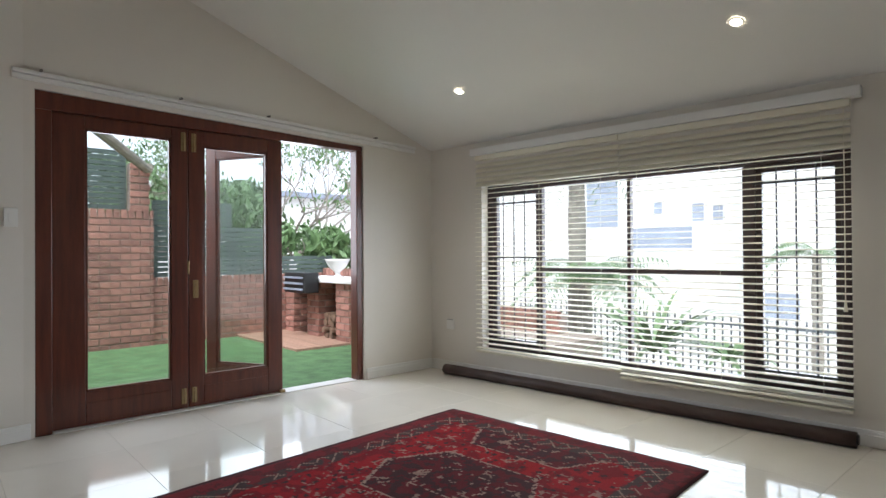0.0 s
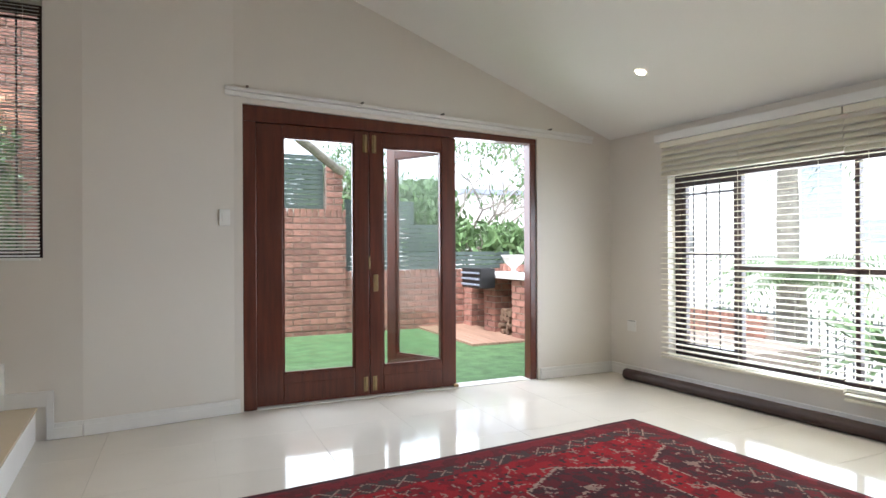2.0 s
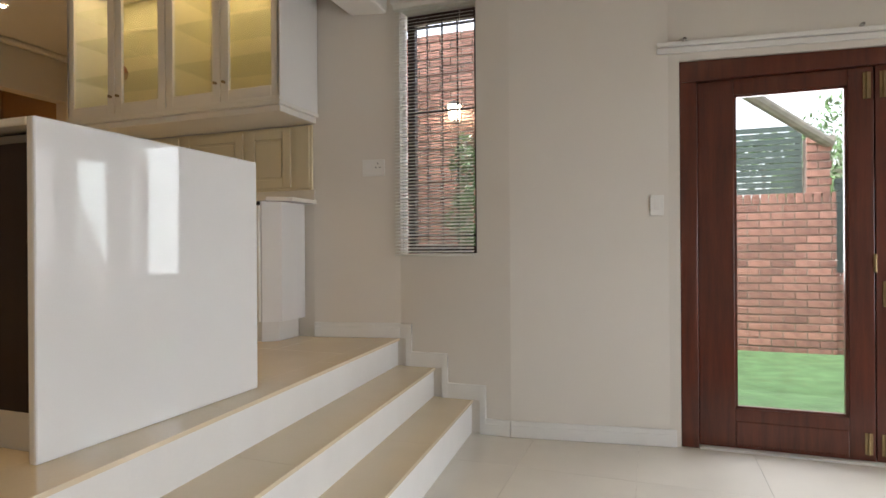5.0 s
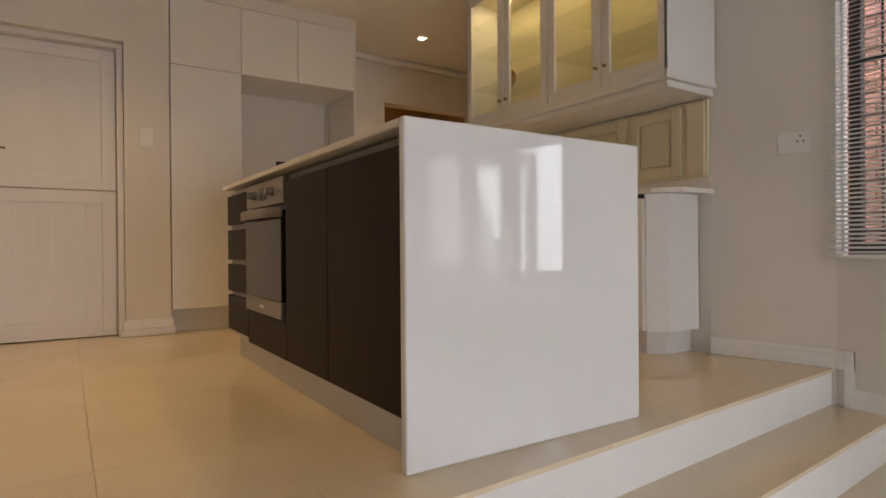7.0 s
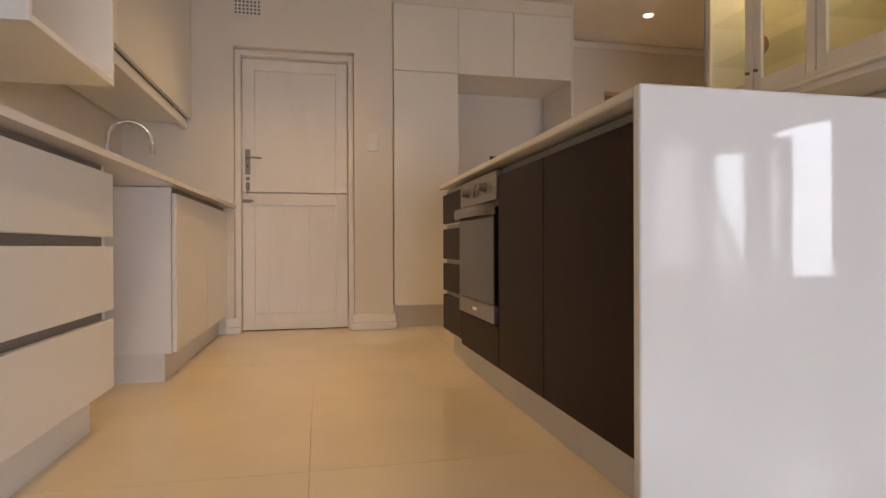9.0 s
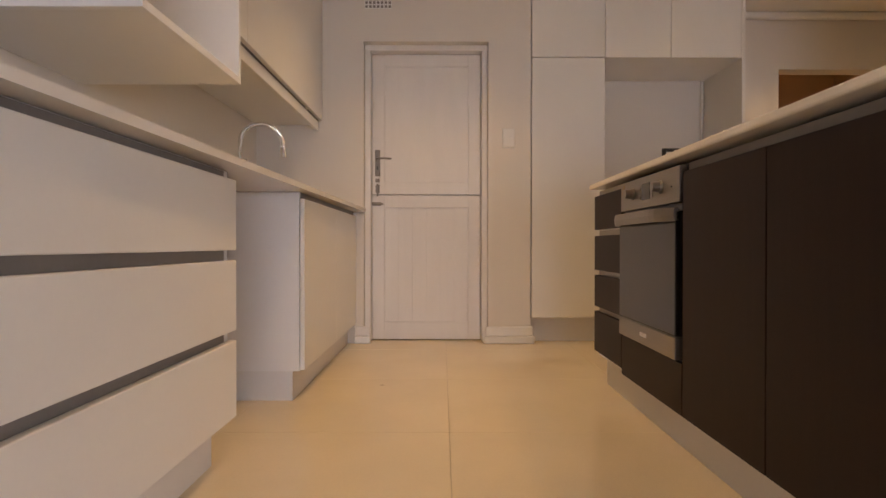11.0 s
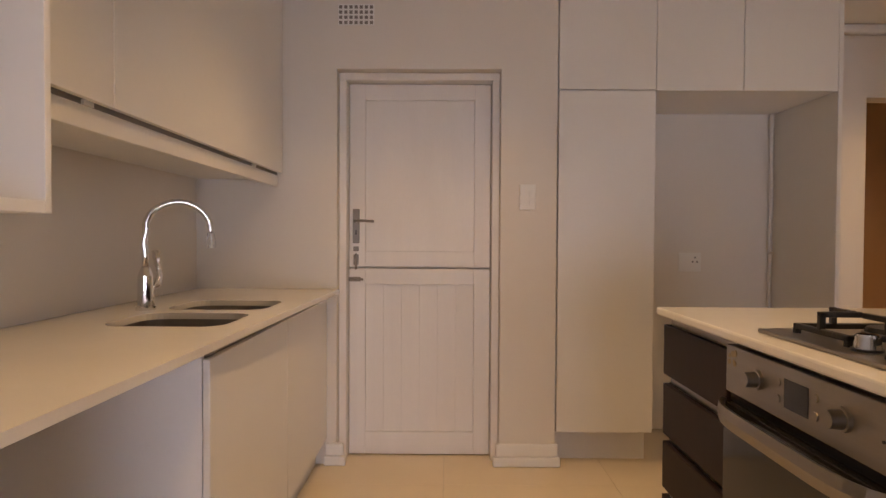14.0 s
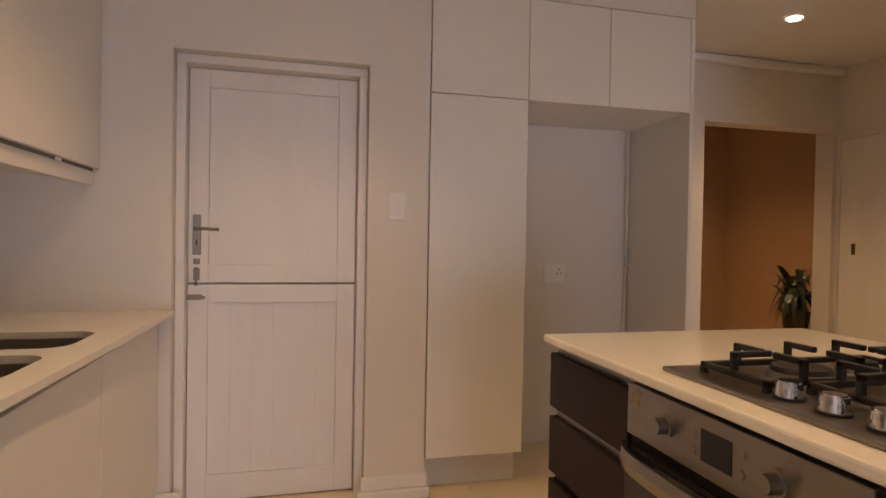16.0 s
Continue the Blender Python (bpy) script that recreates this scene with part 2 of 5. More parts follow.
    bp = n.new("ShaderNodeBump")
    bp.inputs["Strength"].default_value = 0.5
    bp.inputs["Distance"].default_value = 0.004
    l.new(fuzz.outputs["Fac"], bp.inputs["Height"]), l.new(bp.outputs[0], b.inputs["Normal"])
    return m


# ---- mesh helpers ----
def box(bm, x0, x1, y0, y1, z0, z1, bev=0.0, seg=2, m=None):
    r = bmesh.ops.create_cube(bm, size=1)
    vs = r["verts"]
    for v in vs:
        v.co = Vector((x0 + (v.co.x + 0.5) * (x1 - x0), y0 + (v.co.y + 0.5) * (y1 - y0), z0 + (v.co.z + 0.5) * (z1 - z0)))
    if bev:
        es = list({e for v in vs for e in v.link_edges})
        r2 = bmesh.ops.bevel(bm, geom=es, offset=bev, segments=seg, affect="EDGES", profile=0.5)
        vs = list({v for f in r2["faces"] for v in f.verts} | {v for v in vs if v.is_valid})
    if m is not None:
        for v in vs:
            v.co = m @ v.co
    return bm


def B(*a, bev=0.0, m=None):
    return box(bmesh.new(), *a, bev=bev, m=m)


def cyl(bm, p, q, r, r2=None, seg=16):
    p, q = Vector(p), Vector(q)
    d = q - p
    mm = Matrix.Translation((p + q) / 2) @ d.to_track_quat("Z", "Y").to_matrix().to_4x4()
    bmesh.ops.create_cone(bm, cap_ends=True, segments=seg, radius1=r, radius2=r if r2 is None else r2, depth=d.length, matrix=mm)
    return bm


def prism(pts, z0, z1, bm=None):
    bm = bm or bmesh.new()
    lo, hi = [bm.verts.new((x, y, z0)) for x, y in pts], [bm.verts.new((x, y, z1)) for x, y in pts]
    bm.faces.new(lo[::-1]), bm.faces.new(hi)
    for i in range(len(pts)):
        j = (i + 1) % len(pts)
        bm.faces.new((lo[i], lo[j], hi[j], hi[i]))
    bmesh.ops.recalc_face_normals(bm, faces=bm.faces)
    return bm


def tube(bm, pts, r, seg=10):
    pts = [Vector(p) for p in pts]
    rings = []
    for i, p in enumerate(pts):
        d = (pts[min(i + 1, len(pts) - 1)] - pts[max(i - 1, 0)]).normalized()
        rr = r(i / (len(pts) - 1)) if callable(r) else r
        qm = d.to_track_quat("Z", "Y")
        rings.append([bm.verts.new(p + qm @ Vector((rr * math.cos(a), rr * math.sin(a), 0))) for a in [2 * math.pi * k / seg for k in range(seg)]])
    for a, b in zip(rings, rings[1:]):
        for k in range(seg):
            bm.faces.new((a[k], a[(k + 1) % seg], b[(k + 1) % seg], b[k]))
    bm.faces.new(rings[0][::-1]), bm.faces.new(rings[-1])
    return bm


def to_mesh(name, bm, material, smooth=False):
    me = bpy.data.meshes.new(name)
    bm.to_mesh(me)
    bm.free()
    me.materials.append(material)
    if smooth:
        me.polygons.foreach_set("use_smooth", [True] * len(me.polygons))
    return me


def struct(name, bm, material, label, category):
    return tagged(new(name, to_mesh(name, bm, material)), label, category, kind="structure")


def thing(name, at, label, category, group=""):
    o = new(name)
    o.empty_display_size = 0.1
    o.matrix_basis = Matrix.Translation(at)
    return tagged(o, label, category, group)


def part(name, bm, material, parent, label="", smooth=False):
    o = new(name, to_mesh(name, bm, material, smooth))
    o.parent = parent
    if parent.parent is None:
        o.matrix_parent_inverse = parent.matrix_basis.inverted()
    if label:
        o["label"] = label
    return o


def piece(name, me, parent, at, rz=0.0):
    o = new(name, me)
    o.parent = parent
    o.matrix_basis = pose(*at, 0, 0, rz)
    return o


def wall_run(bm, a, b, z0, z1, thick=0.2, holes=()):
    """Wall from a to b, face on the line, body to the left of it; holes: (s0, s1, z0, z1) along it."""
    a, b = Vector(a), Vector(b)
    d = b - a
    ln = d.length
    m = Matrix.Translation((a.x, a.y, 0)) @ Matrix.Rotation(math.atan2(d.y, d.x), 4, "Z")
    cuts = sorted({0.0, ln, *[h[0] for h in holes], *[h[1] for h in holes]})
    for s0, s1 in zip(cuts, cuts[1:]):
        hs = [h for h in holes if h[0] <= s0 + 1e-6 and h[1] >= s1 - 1e-6]
        if not hs:
            box(bm, s0, s1, 0, thick, z0, z1, m=m)
        for h in hs:
            if h[2] > z0 + 1e-4:
                box(bm, s0, s1, 0, thick, z0, h[2], m=m)
            if h[3] < z1 - 1e-4:
                box(bm, s0, s1, 0, thick, h[3], z1, m=m)
    return bm


K = 0.57           # kitchen floor above the living room floor
KC = 3.1           # kitchen ceiling
WIN = Matrix.Translation((-1.57, 6.09, 0)) @ Matrix.Rotation(math.atan(0.09), 4, "Z")

# ---- large structure ----
def roof_z(y, x=0.0):
    return 2.19 + 0.365 * (6.09 + 0.09 * (x + 1.57) - y)


floor = struct("floor", B(-1.6, 4.4, 1.0, 6.75, -0.12, -0.004), GROUT2, "cream polished tiled living room floor", "floor")
floor_kitchen = struct("floor_kitchen", prism([(-1.33, 1.0), (-1.33, -1.25), (-2.35, -1.25), (-2.35, -4.6), (2.9, -4.6), (2.9, 1.0)], 0.3, K - 0.006), GROUT, "cream polished tiled kitchen floor, three steps up", "floor")
# left wall in straight runs
bm = bmesh.new()
wall_run(bm, (-1.57, 2.72), (-1.57, 6.3), -0.1, 4.4, 0.2, [(0.06, 2.55, -0.2, 2.225)])
wedge = prism([(2.78, 2.2255), (5.27, 2.2255), (5.27, 2.143), (2.78, 2.222)], -1.77, -1.57)
for v in wedge.verts:
    v.co = Vector((v.co.z, v.co.x, v.co.y))
bmesh.ops.recalc_face_normals(wedge, faces=wedge.faces)
join = bpy.data.meshes.new("join")
wedge.to_mesh(join), wedge.free(), bm.from_mesh(join), bpy.data.meshes.remove(join)
struct("wall_west", bm, WALL, "cream painted wall with the folding door", "wall")
bm = wall_run(bmesh.new(), (-1.44, 1.81), (-1.57, 2.72), -0.1, 4.4, 0.24)
struct("wall_west_2", bm, WALL, "cream painted angled wall beside the door", "wall")
bm = wall_run(bmesh.new(), (-1.44, 1.08), (-1.44, 1.81), -0.1, 4.4, 0.24, [(0.0, 0.52, 1.12, 2.72)])
struct("wall_west_3", bm, WALL, "cream painted wall above the steps with a narrow window", "wall")
bm = wall_run(bmesh.new(), (-1.325, 0.5), (-1.44, 1.08), 0.0, 4.4, 0.24)
wall_run(bm, (-1.32, -1.25), (-1.325, 0.5), 0.0, 4.4, 0.24)
struct("wall_west_4", bm, WALL, "cream painted kitchen wall behind the glass cabinets", "wall")
bm = wall_run(bmesh.new(), (-2.2, -1.25), (-1.56, -1.25), 0.3, 3.3, 0.2)
bm2 = wall_run(bm, (-2.2, -2.9), (-2.2, -1.05), 0.3, 3.3, 0.2, [(0.005, 0.87, 0.3, 2.62)])
struct("wall_passage", bm2, WALL, "cream painted passage wall with a white door", "wall")
bm = wall_run(bmesh.new(), (-0.40, -2.9), (-2.55, -2.9), 0.3, 3.3, 0.15, [(0.66, 1.76, 0.3, 2.65)])
struct("wall_hall", bm, WALL, "cream painted wall with an opening to the hall", "wall")
bm = bmesh.new()
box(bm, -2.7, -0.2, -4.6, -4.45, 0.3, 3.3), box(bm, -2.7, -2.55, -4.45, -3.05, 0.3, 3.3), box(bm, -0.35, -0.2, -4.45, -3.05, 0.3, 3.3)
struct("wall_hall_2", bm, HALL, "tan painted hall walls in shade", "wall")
# back wall with the stable door, recess for the tall cupboards
bm = wall_run(bmesh.new(), (3.1, -2.13), (1.055, -2.13), 0.3, 3.3, 0.2, [(0.92, 1.76, 0.3, 2.6)])
box(bm, 1.055, 1.13, -2.9, -2.33, 0.3, 3.3)
struct("wall_south", bm, WALL, "cream painted kitchen wall with the stable door", "wall")
bm = B(-0.40, 1.13, -2.95, -2.72, 0.3, 3.3)
struct("wall_south_2", bm, WALL, "cream painted wall at the back of the fridge recess", "wall")
bm = B(-0.396, 1.05, -2.72, -2.135, 3.0, 3.3)
struct("wall_south_3", bm, WALL, "painted bulkhead above the tall cupboards", "wall")
bm = bmesh.new()
wall_run(bm, (2.9, 1.3), (2.9, -2.4), 0.0, 3.3, 0.2)
struct("wall_east", bm, WALL, "cream painted kitchen wall behind the sink", "wall")
bm = bmesh.new()
wall_run(bm, (4.4, 1.3), (3.1, 1.3), 0.0, 4.6, 0.2), wall_run(bm, (4.4, 7.0), (4.4, 1.3), 0.0, 4.6, 0.2)
struct("wall_east_2", bm, WALL, "cream painted living room wall", "wall")
bm = wall_run(bmesh.new(), (0, 0), (6.2, 0), -0.1, 3.0, 0.2, [(0.66, 3.52, 0.24, 1.78)])
bm.transform(WIN)
struct("wall_north", bm, WALL, "cream painted wall with the wide window", "wall")
# ceilings
bm = bmesh.new()
y0, y1 = 1.0, 6.9
vs = [bm.verts.new(c) for c in ((-1.8, y0, roof_z(y0, -1.8)), (4.6, y0, roof_z(y0, 4.6)), (4.6, y1, roof_z(y1, 4.6)), (-1.8, y1, roof_z(y1, -1.8)))]
top = [bm.verts.new(v.co + Vector((0, 0, 0.12))) for v in vs]
bm.faces.new(vs[::-1]), bm.faces.new(top)
for i in range(4):
    bm.faces.new((vs[i], vs[(i + 1) % 4], top[(i + 1) % 4], top[i]))
struct("ceiling", bm, CEIL, "white sloping plaster ceiling", "ceiling")
struct("ceiling_kitchen", B(-2.75, 3.1, -4.6, 0.75, KC, KC + 0.1), CEIL, "white flat kitchen ceiling", "ceiling")
struct("ceiling_beam", B(-1.45, 4.5, 0.75, 1.0, 2.7, 4.7, bev=0.02), CEIL, "white plastered beam between kitchen and living room", "beam")
struct("cornice", B(-2.2, -0.40, -2.9, -2.84, KC - 0.06, KC, bev=0.02), TRIM, "white cornice along the kitchen ceiling", "cornice")

# steps with slightly skewed nosings
S1, S2 = 0.208, 0.393


def nose(y, s, x):
    return y + s * x


for i, (za, zb, yb, s) in enumerate(((S2, K, 1.172, 0.071), (S1, S2, 1.434, 0.081), (0, S1, 1.668, 0.068))):
    st = thing("step", (0.5, yb, za), "cream tiled step with white riser", "step", "steps up to the kitchen")
    st["kind"] = "structure"
    xs = (-1.44, 2.9)
    back = 0.9
    part("riser", prism([(xs[0], back), (xs[1], back), (xs[1], nose(yb, s, xs[1]) - 0.012), (xs[0], nose(yb, s, xs[0]) - 0.012)], za - (0.02 if za else 0), zb - 0.016), TRIM, st, "white painted riser")
    cut = [xs[0] + (xs[1] - xs[0]) * k / 5 for k in range(6)]
    for a, b in zip(cut, cut[1:]):
        fa, fb = nose(yb, s, a), nose(yb, s, b)
        dep = 0.31 if i else (fa - 1.0)
        tb = prism([(a + 0.001, fa - dep), (b - 0.001, fb - dep if i else 1.0), (b - 0.001, fb), (a + 0.001, fa)], zb - 0.016, zb)
        part("tread_tile", tb, KTILE, st)

# folding door
FX = -1.64
door = thing("door_1", (FX, 4.0, 0), "dark mahogany glazed folding door, partly open", "door")
door["kind"] = "structure"
fr = bmesh.new()
box(fr, FX - 0.05, FX + 0.055, 2.782, 2.875, 0, 2.1, bev=0.006)
box(fr, FX - 0.05, FX + 0.055, 5.205, 5.268, 0, 2.1, bev=0.006)
head = prism([(2.782, 2.1), (5.268, 2.1), (5.268, 2.14), (2.782, 2.218)], FX - 0.05, FX + 0.055, fr)
for v in head.verts:
    if v.co.z < 0 and v.co.x > 0:
        v.co = Vector((v.co.z, v.co.x, v.co.y))
bmesh.ops.recalc_face_normals(fr, faces=fr.faces)
box(fr, FX - 0.05, FX - 0.024, 2.872, 2.892, 0.01, 2.1), box(fr, FX - 0.05, FX - 0.024, 2.88, 4.48, 2.085, 2.1)
part("door_frame", fr, MAHOG, door)
part("threshold", B(FX - 0.09, FX + 0.05, 2.88, 5.2, -0.03, 0.006, bev=0.003), KICK, door, "worn metal threshold track")


def leaf(m, w, stl, str_, g0, g1, name="door_leaf"):
    f = bmesh.new()
    h = 2.099
    box(f, 0.002, stl, -0.022, 0.022, 0.012, h, bev=0.004)
    box(f, w - str_, w - 0.002, -0.022, 0.022, 0.012, h, bev=0.004)
    box(f, stl, w - str_, -0.021, 0.021, 0.012, g0, bev=0.003)
    box(f, stl, w - str_, -0.021, 0.021, g1, h, bev=0.003)
    for a, b, c, d in ((stl, stl + 0.014, g0, g1), (w - str_ - 0.014, w - str_, g0, g1), (stl, w - str_, g0, g0 + 0.014), (stl, w - str_, g1 - 0.014, g1)):
        box(f, a, b, -0.014, 0.014, c, d)
    # low fielded panel in the bottom rail
    box(f, stl + 0.004, w - str_ - 0.004, 0.018, 0.026, 0.03, g0 - 0.07, bev=0.004)
    f.transform(m)
    lf = part(name, f, MAHOG, door)
    g = B(stl + 0.006, w - str_ - 0.006, -0.003, 0.003, g0 + 0.006, g1 - 0.006)
    g.transform(m)
    p = part("pane", g, PANE, lf)
    p.visible_shadow = False
    return lf


mL = Matrix.Translation((FX, 2.876, 0)) @ Matrix.Rotation(math.pi / 2, 4, "Z")
mL = mL @ Matrix.Diagonal((1, -1, 1, 1))
lf1 = leaf(mL, 0.858, 0.19, 0.12, 0.235, 2.012)
mR = Matrix.Translation((FX, 3.735, 0)) @ Matrix.Rotation(math.pi / 2, 4, "Z") @ Matrix.Diagonal((1, -1, 1, 1))
lf2 = leaf(mR, 0.755, 0.11, 0.128, 0.232, 1.985)
part("astragal", B(FX - 0.03, FX - 0.0225, 3.715, 3.755, 0.012, 2.095, bev=0.002), MAHOG, lf1)
m3 = Matrix.Translation((FX - 0.04, 4.47, 0)) @ Matrix.Rotation(math.radians(180 + 29), 4, "Z")
lf3 = leaf(m3, 0.72, 0.11, 0.11, 0.21, 1.99)
for z0, z1 in ((1.93, 2.07), (0.045, 0.16)):
    for yy in (3.70, 3.775):
        h = bmesh.new()
        box(h, FX + 0.022, FX + 0.027, yy - 0.018, yy + 0.018, z0, z1, bev=0.002)
        cyl(h, (FX + 0.03, yy, z0), (FX + 0.03, yy, z1), 0.006)
        part("hinge", h, BRASS, lf2, "brass hinge")
h = bmesh.new()
box(h, FX + 0.022, FX + 0.028, 3.765, 3.805, 0.83, 0.965, bev=0.004), box(h, FX + 0.0265, FX + 0.0295, 3.775, 3.795, 0.855, 0.94, bev=0.004)
part("flush_pull", h, BRASS, lf2, "brass flush pull")
h = bmesh.new()
box(h, FX + 0.022, FX + 0.03, 3.725, 3.74, 1.01, 1.11, bev=0.003)
part("bolt", h, BRASS, lf1, "brass bolt")
part("floor_bolt", B(FX + 0.015, FX + 0.05, 4.455, 4.50, 0.006, 0.03, bev=0.004), BRASS, lf2, "brass floor bolt")

# big window, in the north wall's own frame
def wbox(u0, u1, d0, d1, z0, z1, bev=0.0, bm=None):
    return box(bm or bmesh.new(), u0, u1, d0, d1, z0, z1, bev=bev, m=WIN)


win = thing("window_1", WIN @ Vector((2.1, 0.1, 0.24)), "dark brown timber window with burglar bars", "window")
win["kind"] = "structure"
f = bmesh.new()
for a in ((0.662, 3.518, 0.242, 0.30), (0.662, 3.518, 1.725, 1.778), (0.662, 0.72, 0.30, 1.725), (3.455, 3.518, 0.30, 1.725), (1.225, 1.27, 0.30, 1.725), (2.055, 2.085, 0.30, 1.725), (2.89, 2.97, 0.30, 1.725)):
    wbox(a[0], a[1], 0.085, 0.14, a[2], a[3], bev=0.005, bm=f)
for a in ((1.27, 2.055, 0.985, 1.02), (2.085, 2.89, 0.985, 1.02)):
    wbox(a[0], a[1], 0.09, 0.135, a[2], a[3], bev=0.004, bm=f)
part("window_frame", f, WINF, win)
for u0, u1 in ((0.74, 1.215), (2.99, 3.44)):
    sash = bmesh.new()
    for a in ((u0 - 0.02, u0 + 0.02, 0.30, 1.725), (u1 - 0.02, u1 + 0.02, 0.30, 1.725)):
        wbox(a[0], a[1], 0.10, 0.15, a[2], a[3], bev=0.004, bm=sash)
    wbox(u0, u1, 0.10, 0.15, 0.30, 0.36, bev=0.004, bm=sash), wbox(u0, u1, 0.10, 0.15, 1.68, 1.725, bev=0.004, bm=sash)
    sp = part("sash", sash, WINF, win)
    g = part("pane", wbox(u0, u1, 0.124, 0.128, 0.34, 1.70), PANE, sp)
    g.visible_shadow = False
    for k in range(1, 4):
        uu = u0 + (u1 - u0) * k / 4
        b_ = bmesh.new()
        cyl(b_, WIN @ Vector((uu, 0.072, 0.31)), WIN @ Vector((uu, 0.072, 1.72)), 0.006, seg=8)
        part("burglar_bar", b_, BLACK, win, "black burglar bar")
    for z in (0.36, 1.112, 1.605):
        part("burglar_bar", wbox(u0 - 0.03, u1 + 0.03, 0.062, 0.068, z - 0.008, z + 0.008), BLACK, win, "black burglar bar")
for u0, u1 in ((1.27, 2.055), (2.085, 2.89)):
    for z0, z1 in ((0.30, 0.985), (1.02, 1.725)):
        g = part("pane", wbox(u0, u1, 0.11, 0.114, z0, z1), PANE, win)
        g.visible_shadow = False
part("window_sill", wbox(0.664, 3.516, 0.004, 0.083, 0.242, 0.258, bev=0.004), TRIM, win, "white painted inner sill")

# blinds over it
for n_, (u0, u1, zb) in enumerate(((0.625, 2.05, 0.235), (2.056, 3.525, 0.185))):
    bl = thing("venetian_blind", WIN @ Vector(((u0 + u1) / 2, -0.03, 2.1)), "cream venetian blind let down before the window, slats open", "blind", "blinds of the wide window")
    part("head_rail", wbox(u0, u1, -0.055, -0.006, 2.012, 2.058, bev=0.004), SLAT, bl)
    part("bottom_rail", wbox(u0, u1, -0.055, -0.01, zb, zb + 0.02, bev=0.005), SLAT, bl)
    me = None
    z = zb + 0.04
    while z < 2.0:
        sb = bmesh.new()
        prof = [(-0.0245, 0.0), (-0.012, 0.003), (0.0, 0.004), (0.012, 0.003), (0.0245, 0.0)]
        L = u1 - u0
        if me is None:
            lo = [[sb.verts.new((x_, d_, zz + t_)) for d_, zz in prof] for x_ in (0, L) for t_ in (0.0, 0.0022)]
            for r0, r1 in ((lo[0], lo[2]), (lo[3], lo[1])):
                for k in range(4):
                    sb.faces.new((r0[k], r0[k + 1], r1[k + 1], r1[k]))
            for k in range(4):
                sb.faces.new((lo[0][k], lo[0][k + 1], lo[1][k + 1], lo[1][k])), sb.faces.new((lo[2][k], lo[2][k + 1], lo[3][k + 1], lo[3][k]))
            sb.faces.new((lo[0][0], lo[1][0], lo[3][0], lo[2][0])), sb.faces.new((lo[0][4], lo[2][4], lo[3][4], lo[1][4]))
            bmesh.ops.recalc_face_normals(sb, faces=sb.faces)
            me = to_mesh("slat", sb, SLAT)
        else:
            sb.free()
        o = new("slat", me)
        o.parent = bl
        o.matrix_parent_inverse = bl.matrix_basis.inverted()
        o.matrix_basis = WIN @ pose(u0, -0.031, z, 6 if z < 1.765 else 50)
        z += 0.0445
    for uu in [u0 + (u1 - u0) * q for q in (0.1, 0.5, 0.9)]:
        part("ladder_cord", wbox(uu - 0.001, uu + 0.001, -0.0575, -0.0555, zb, 2.012), SLAT, bl)
    if n_:
        c_ = bmesh.new()
        cyl(c_, WIN @ Vector((u1 - 0.03, -0.065, 0.85)), WIN @ Vector((u1 - 0.03, -0.065, 2.01)), 0.003, seg=6)
        cyl(c_, WIN @ Vector((u1 - 0.03, -0.065, 0.79)), WIN @ Vector((u1 - 0.03, -0.065, 0.85)), 0.012, 0.006, seg=8)
        part("pull_cord", c_, SLAT, bl)
pel = thing("blind_pelmet", WIN @ Vector((2.1, -0.03, 2.12)), "white painted pelmet board above the blinds", "pelmet")
part("pelmet_board", wbox(0.58, 3.58, -0.075, -0.001, 2.06, 2.125, bev=0.004), TRIM, pel)

# narrow window above the steps
sw = thing("window_2", (-1.54, 1.31, 1.12), "narrow dark-framed window with black bars", "window")
sw["kind"] = "structure"
f = bmesh.new()
for a in ((1.082, 1.598, 1.122, 1.17), (1.082, 1.598, 2.66, 2.718), (1.082, 1.135, 1.17, 2.66), (1.55, 1.598, 1.17, 2.66)):
    box(f, -1.62, -1.57, a[0], a[1], a[2], a[3], bev=0.004)
part("window_frame", f, WINF, sw)
p = part("pane", B(-1.60, -1.596, 1.135, 1.55, 1.17, 2.66), PANE, sw)
p.visible_shadow = False
for yy in (1.235, 1.34, 1.445):
    b_ = cyl(bmesh.new(), (-1.545, yy, 1.13), (-1.545, yy, 2.7), 0.006, seg=8)
    part("burglar_bar", b_, BLACK, sw, "black burglar bar")
for z in (1.24, 2.06, 2.62):
    part("burglar_bar", B(-1.556, -1.552, 1.09, 1.59, z - 0.008, z + 0.008), BLACK, sw, "black burglar bar")
bl = thing("venetian_blind", (-1.42, 1.3, 2.66), "white aluminium venetian blind before the narrow window", "blind")
part("head_rail", B(-1.436, -1.385, 1.058, 1.592, 2.70, 2.735, bev=0.004), SLATW, bl)
part("bottom_rail", B(-1.425, -1.395, 1.058, 1.592, 1.105, 1.12, bev=0.004), SLATW, bl)
sb = bmesh.new()
for k, (a, b) in enumerate(((-0.0125, -0.004), (-0.004, 0.004), (0.004, 0.0125))):
    za, zb = (0.0, 0.0015, 0.0015, 0.0)[k], (0.0, 0.0015, 0.0015, 0.0)[k + 1]
    v = [sb.verts.new(c) for c in ((a, 0, za), (b, 0, zb), (b, 0.53, zb), (a, 0.53, za), (a, 0, za - 0.0008), (b, 0, zb - 0.0008), (b, 0.53, zb - 0.0008), (a, 0.53, za - 0.0008))]
    for q in ((0, 1, 2, 3), (7, 6, 5, 4), (0, 3, 7, 4), (1, 5, 6, 2), (0, 4, 5, 1), (3, 2, 6, 7)):
        sb.faces.new([v[i] for i in q])
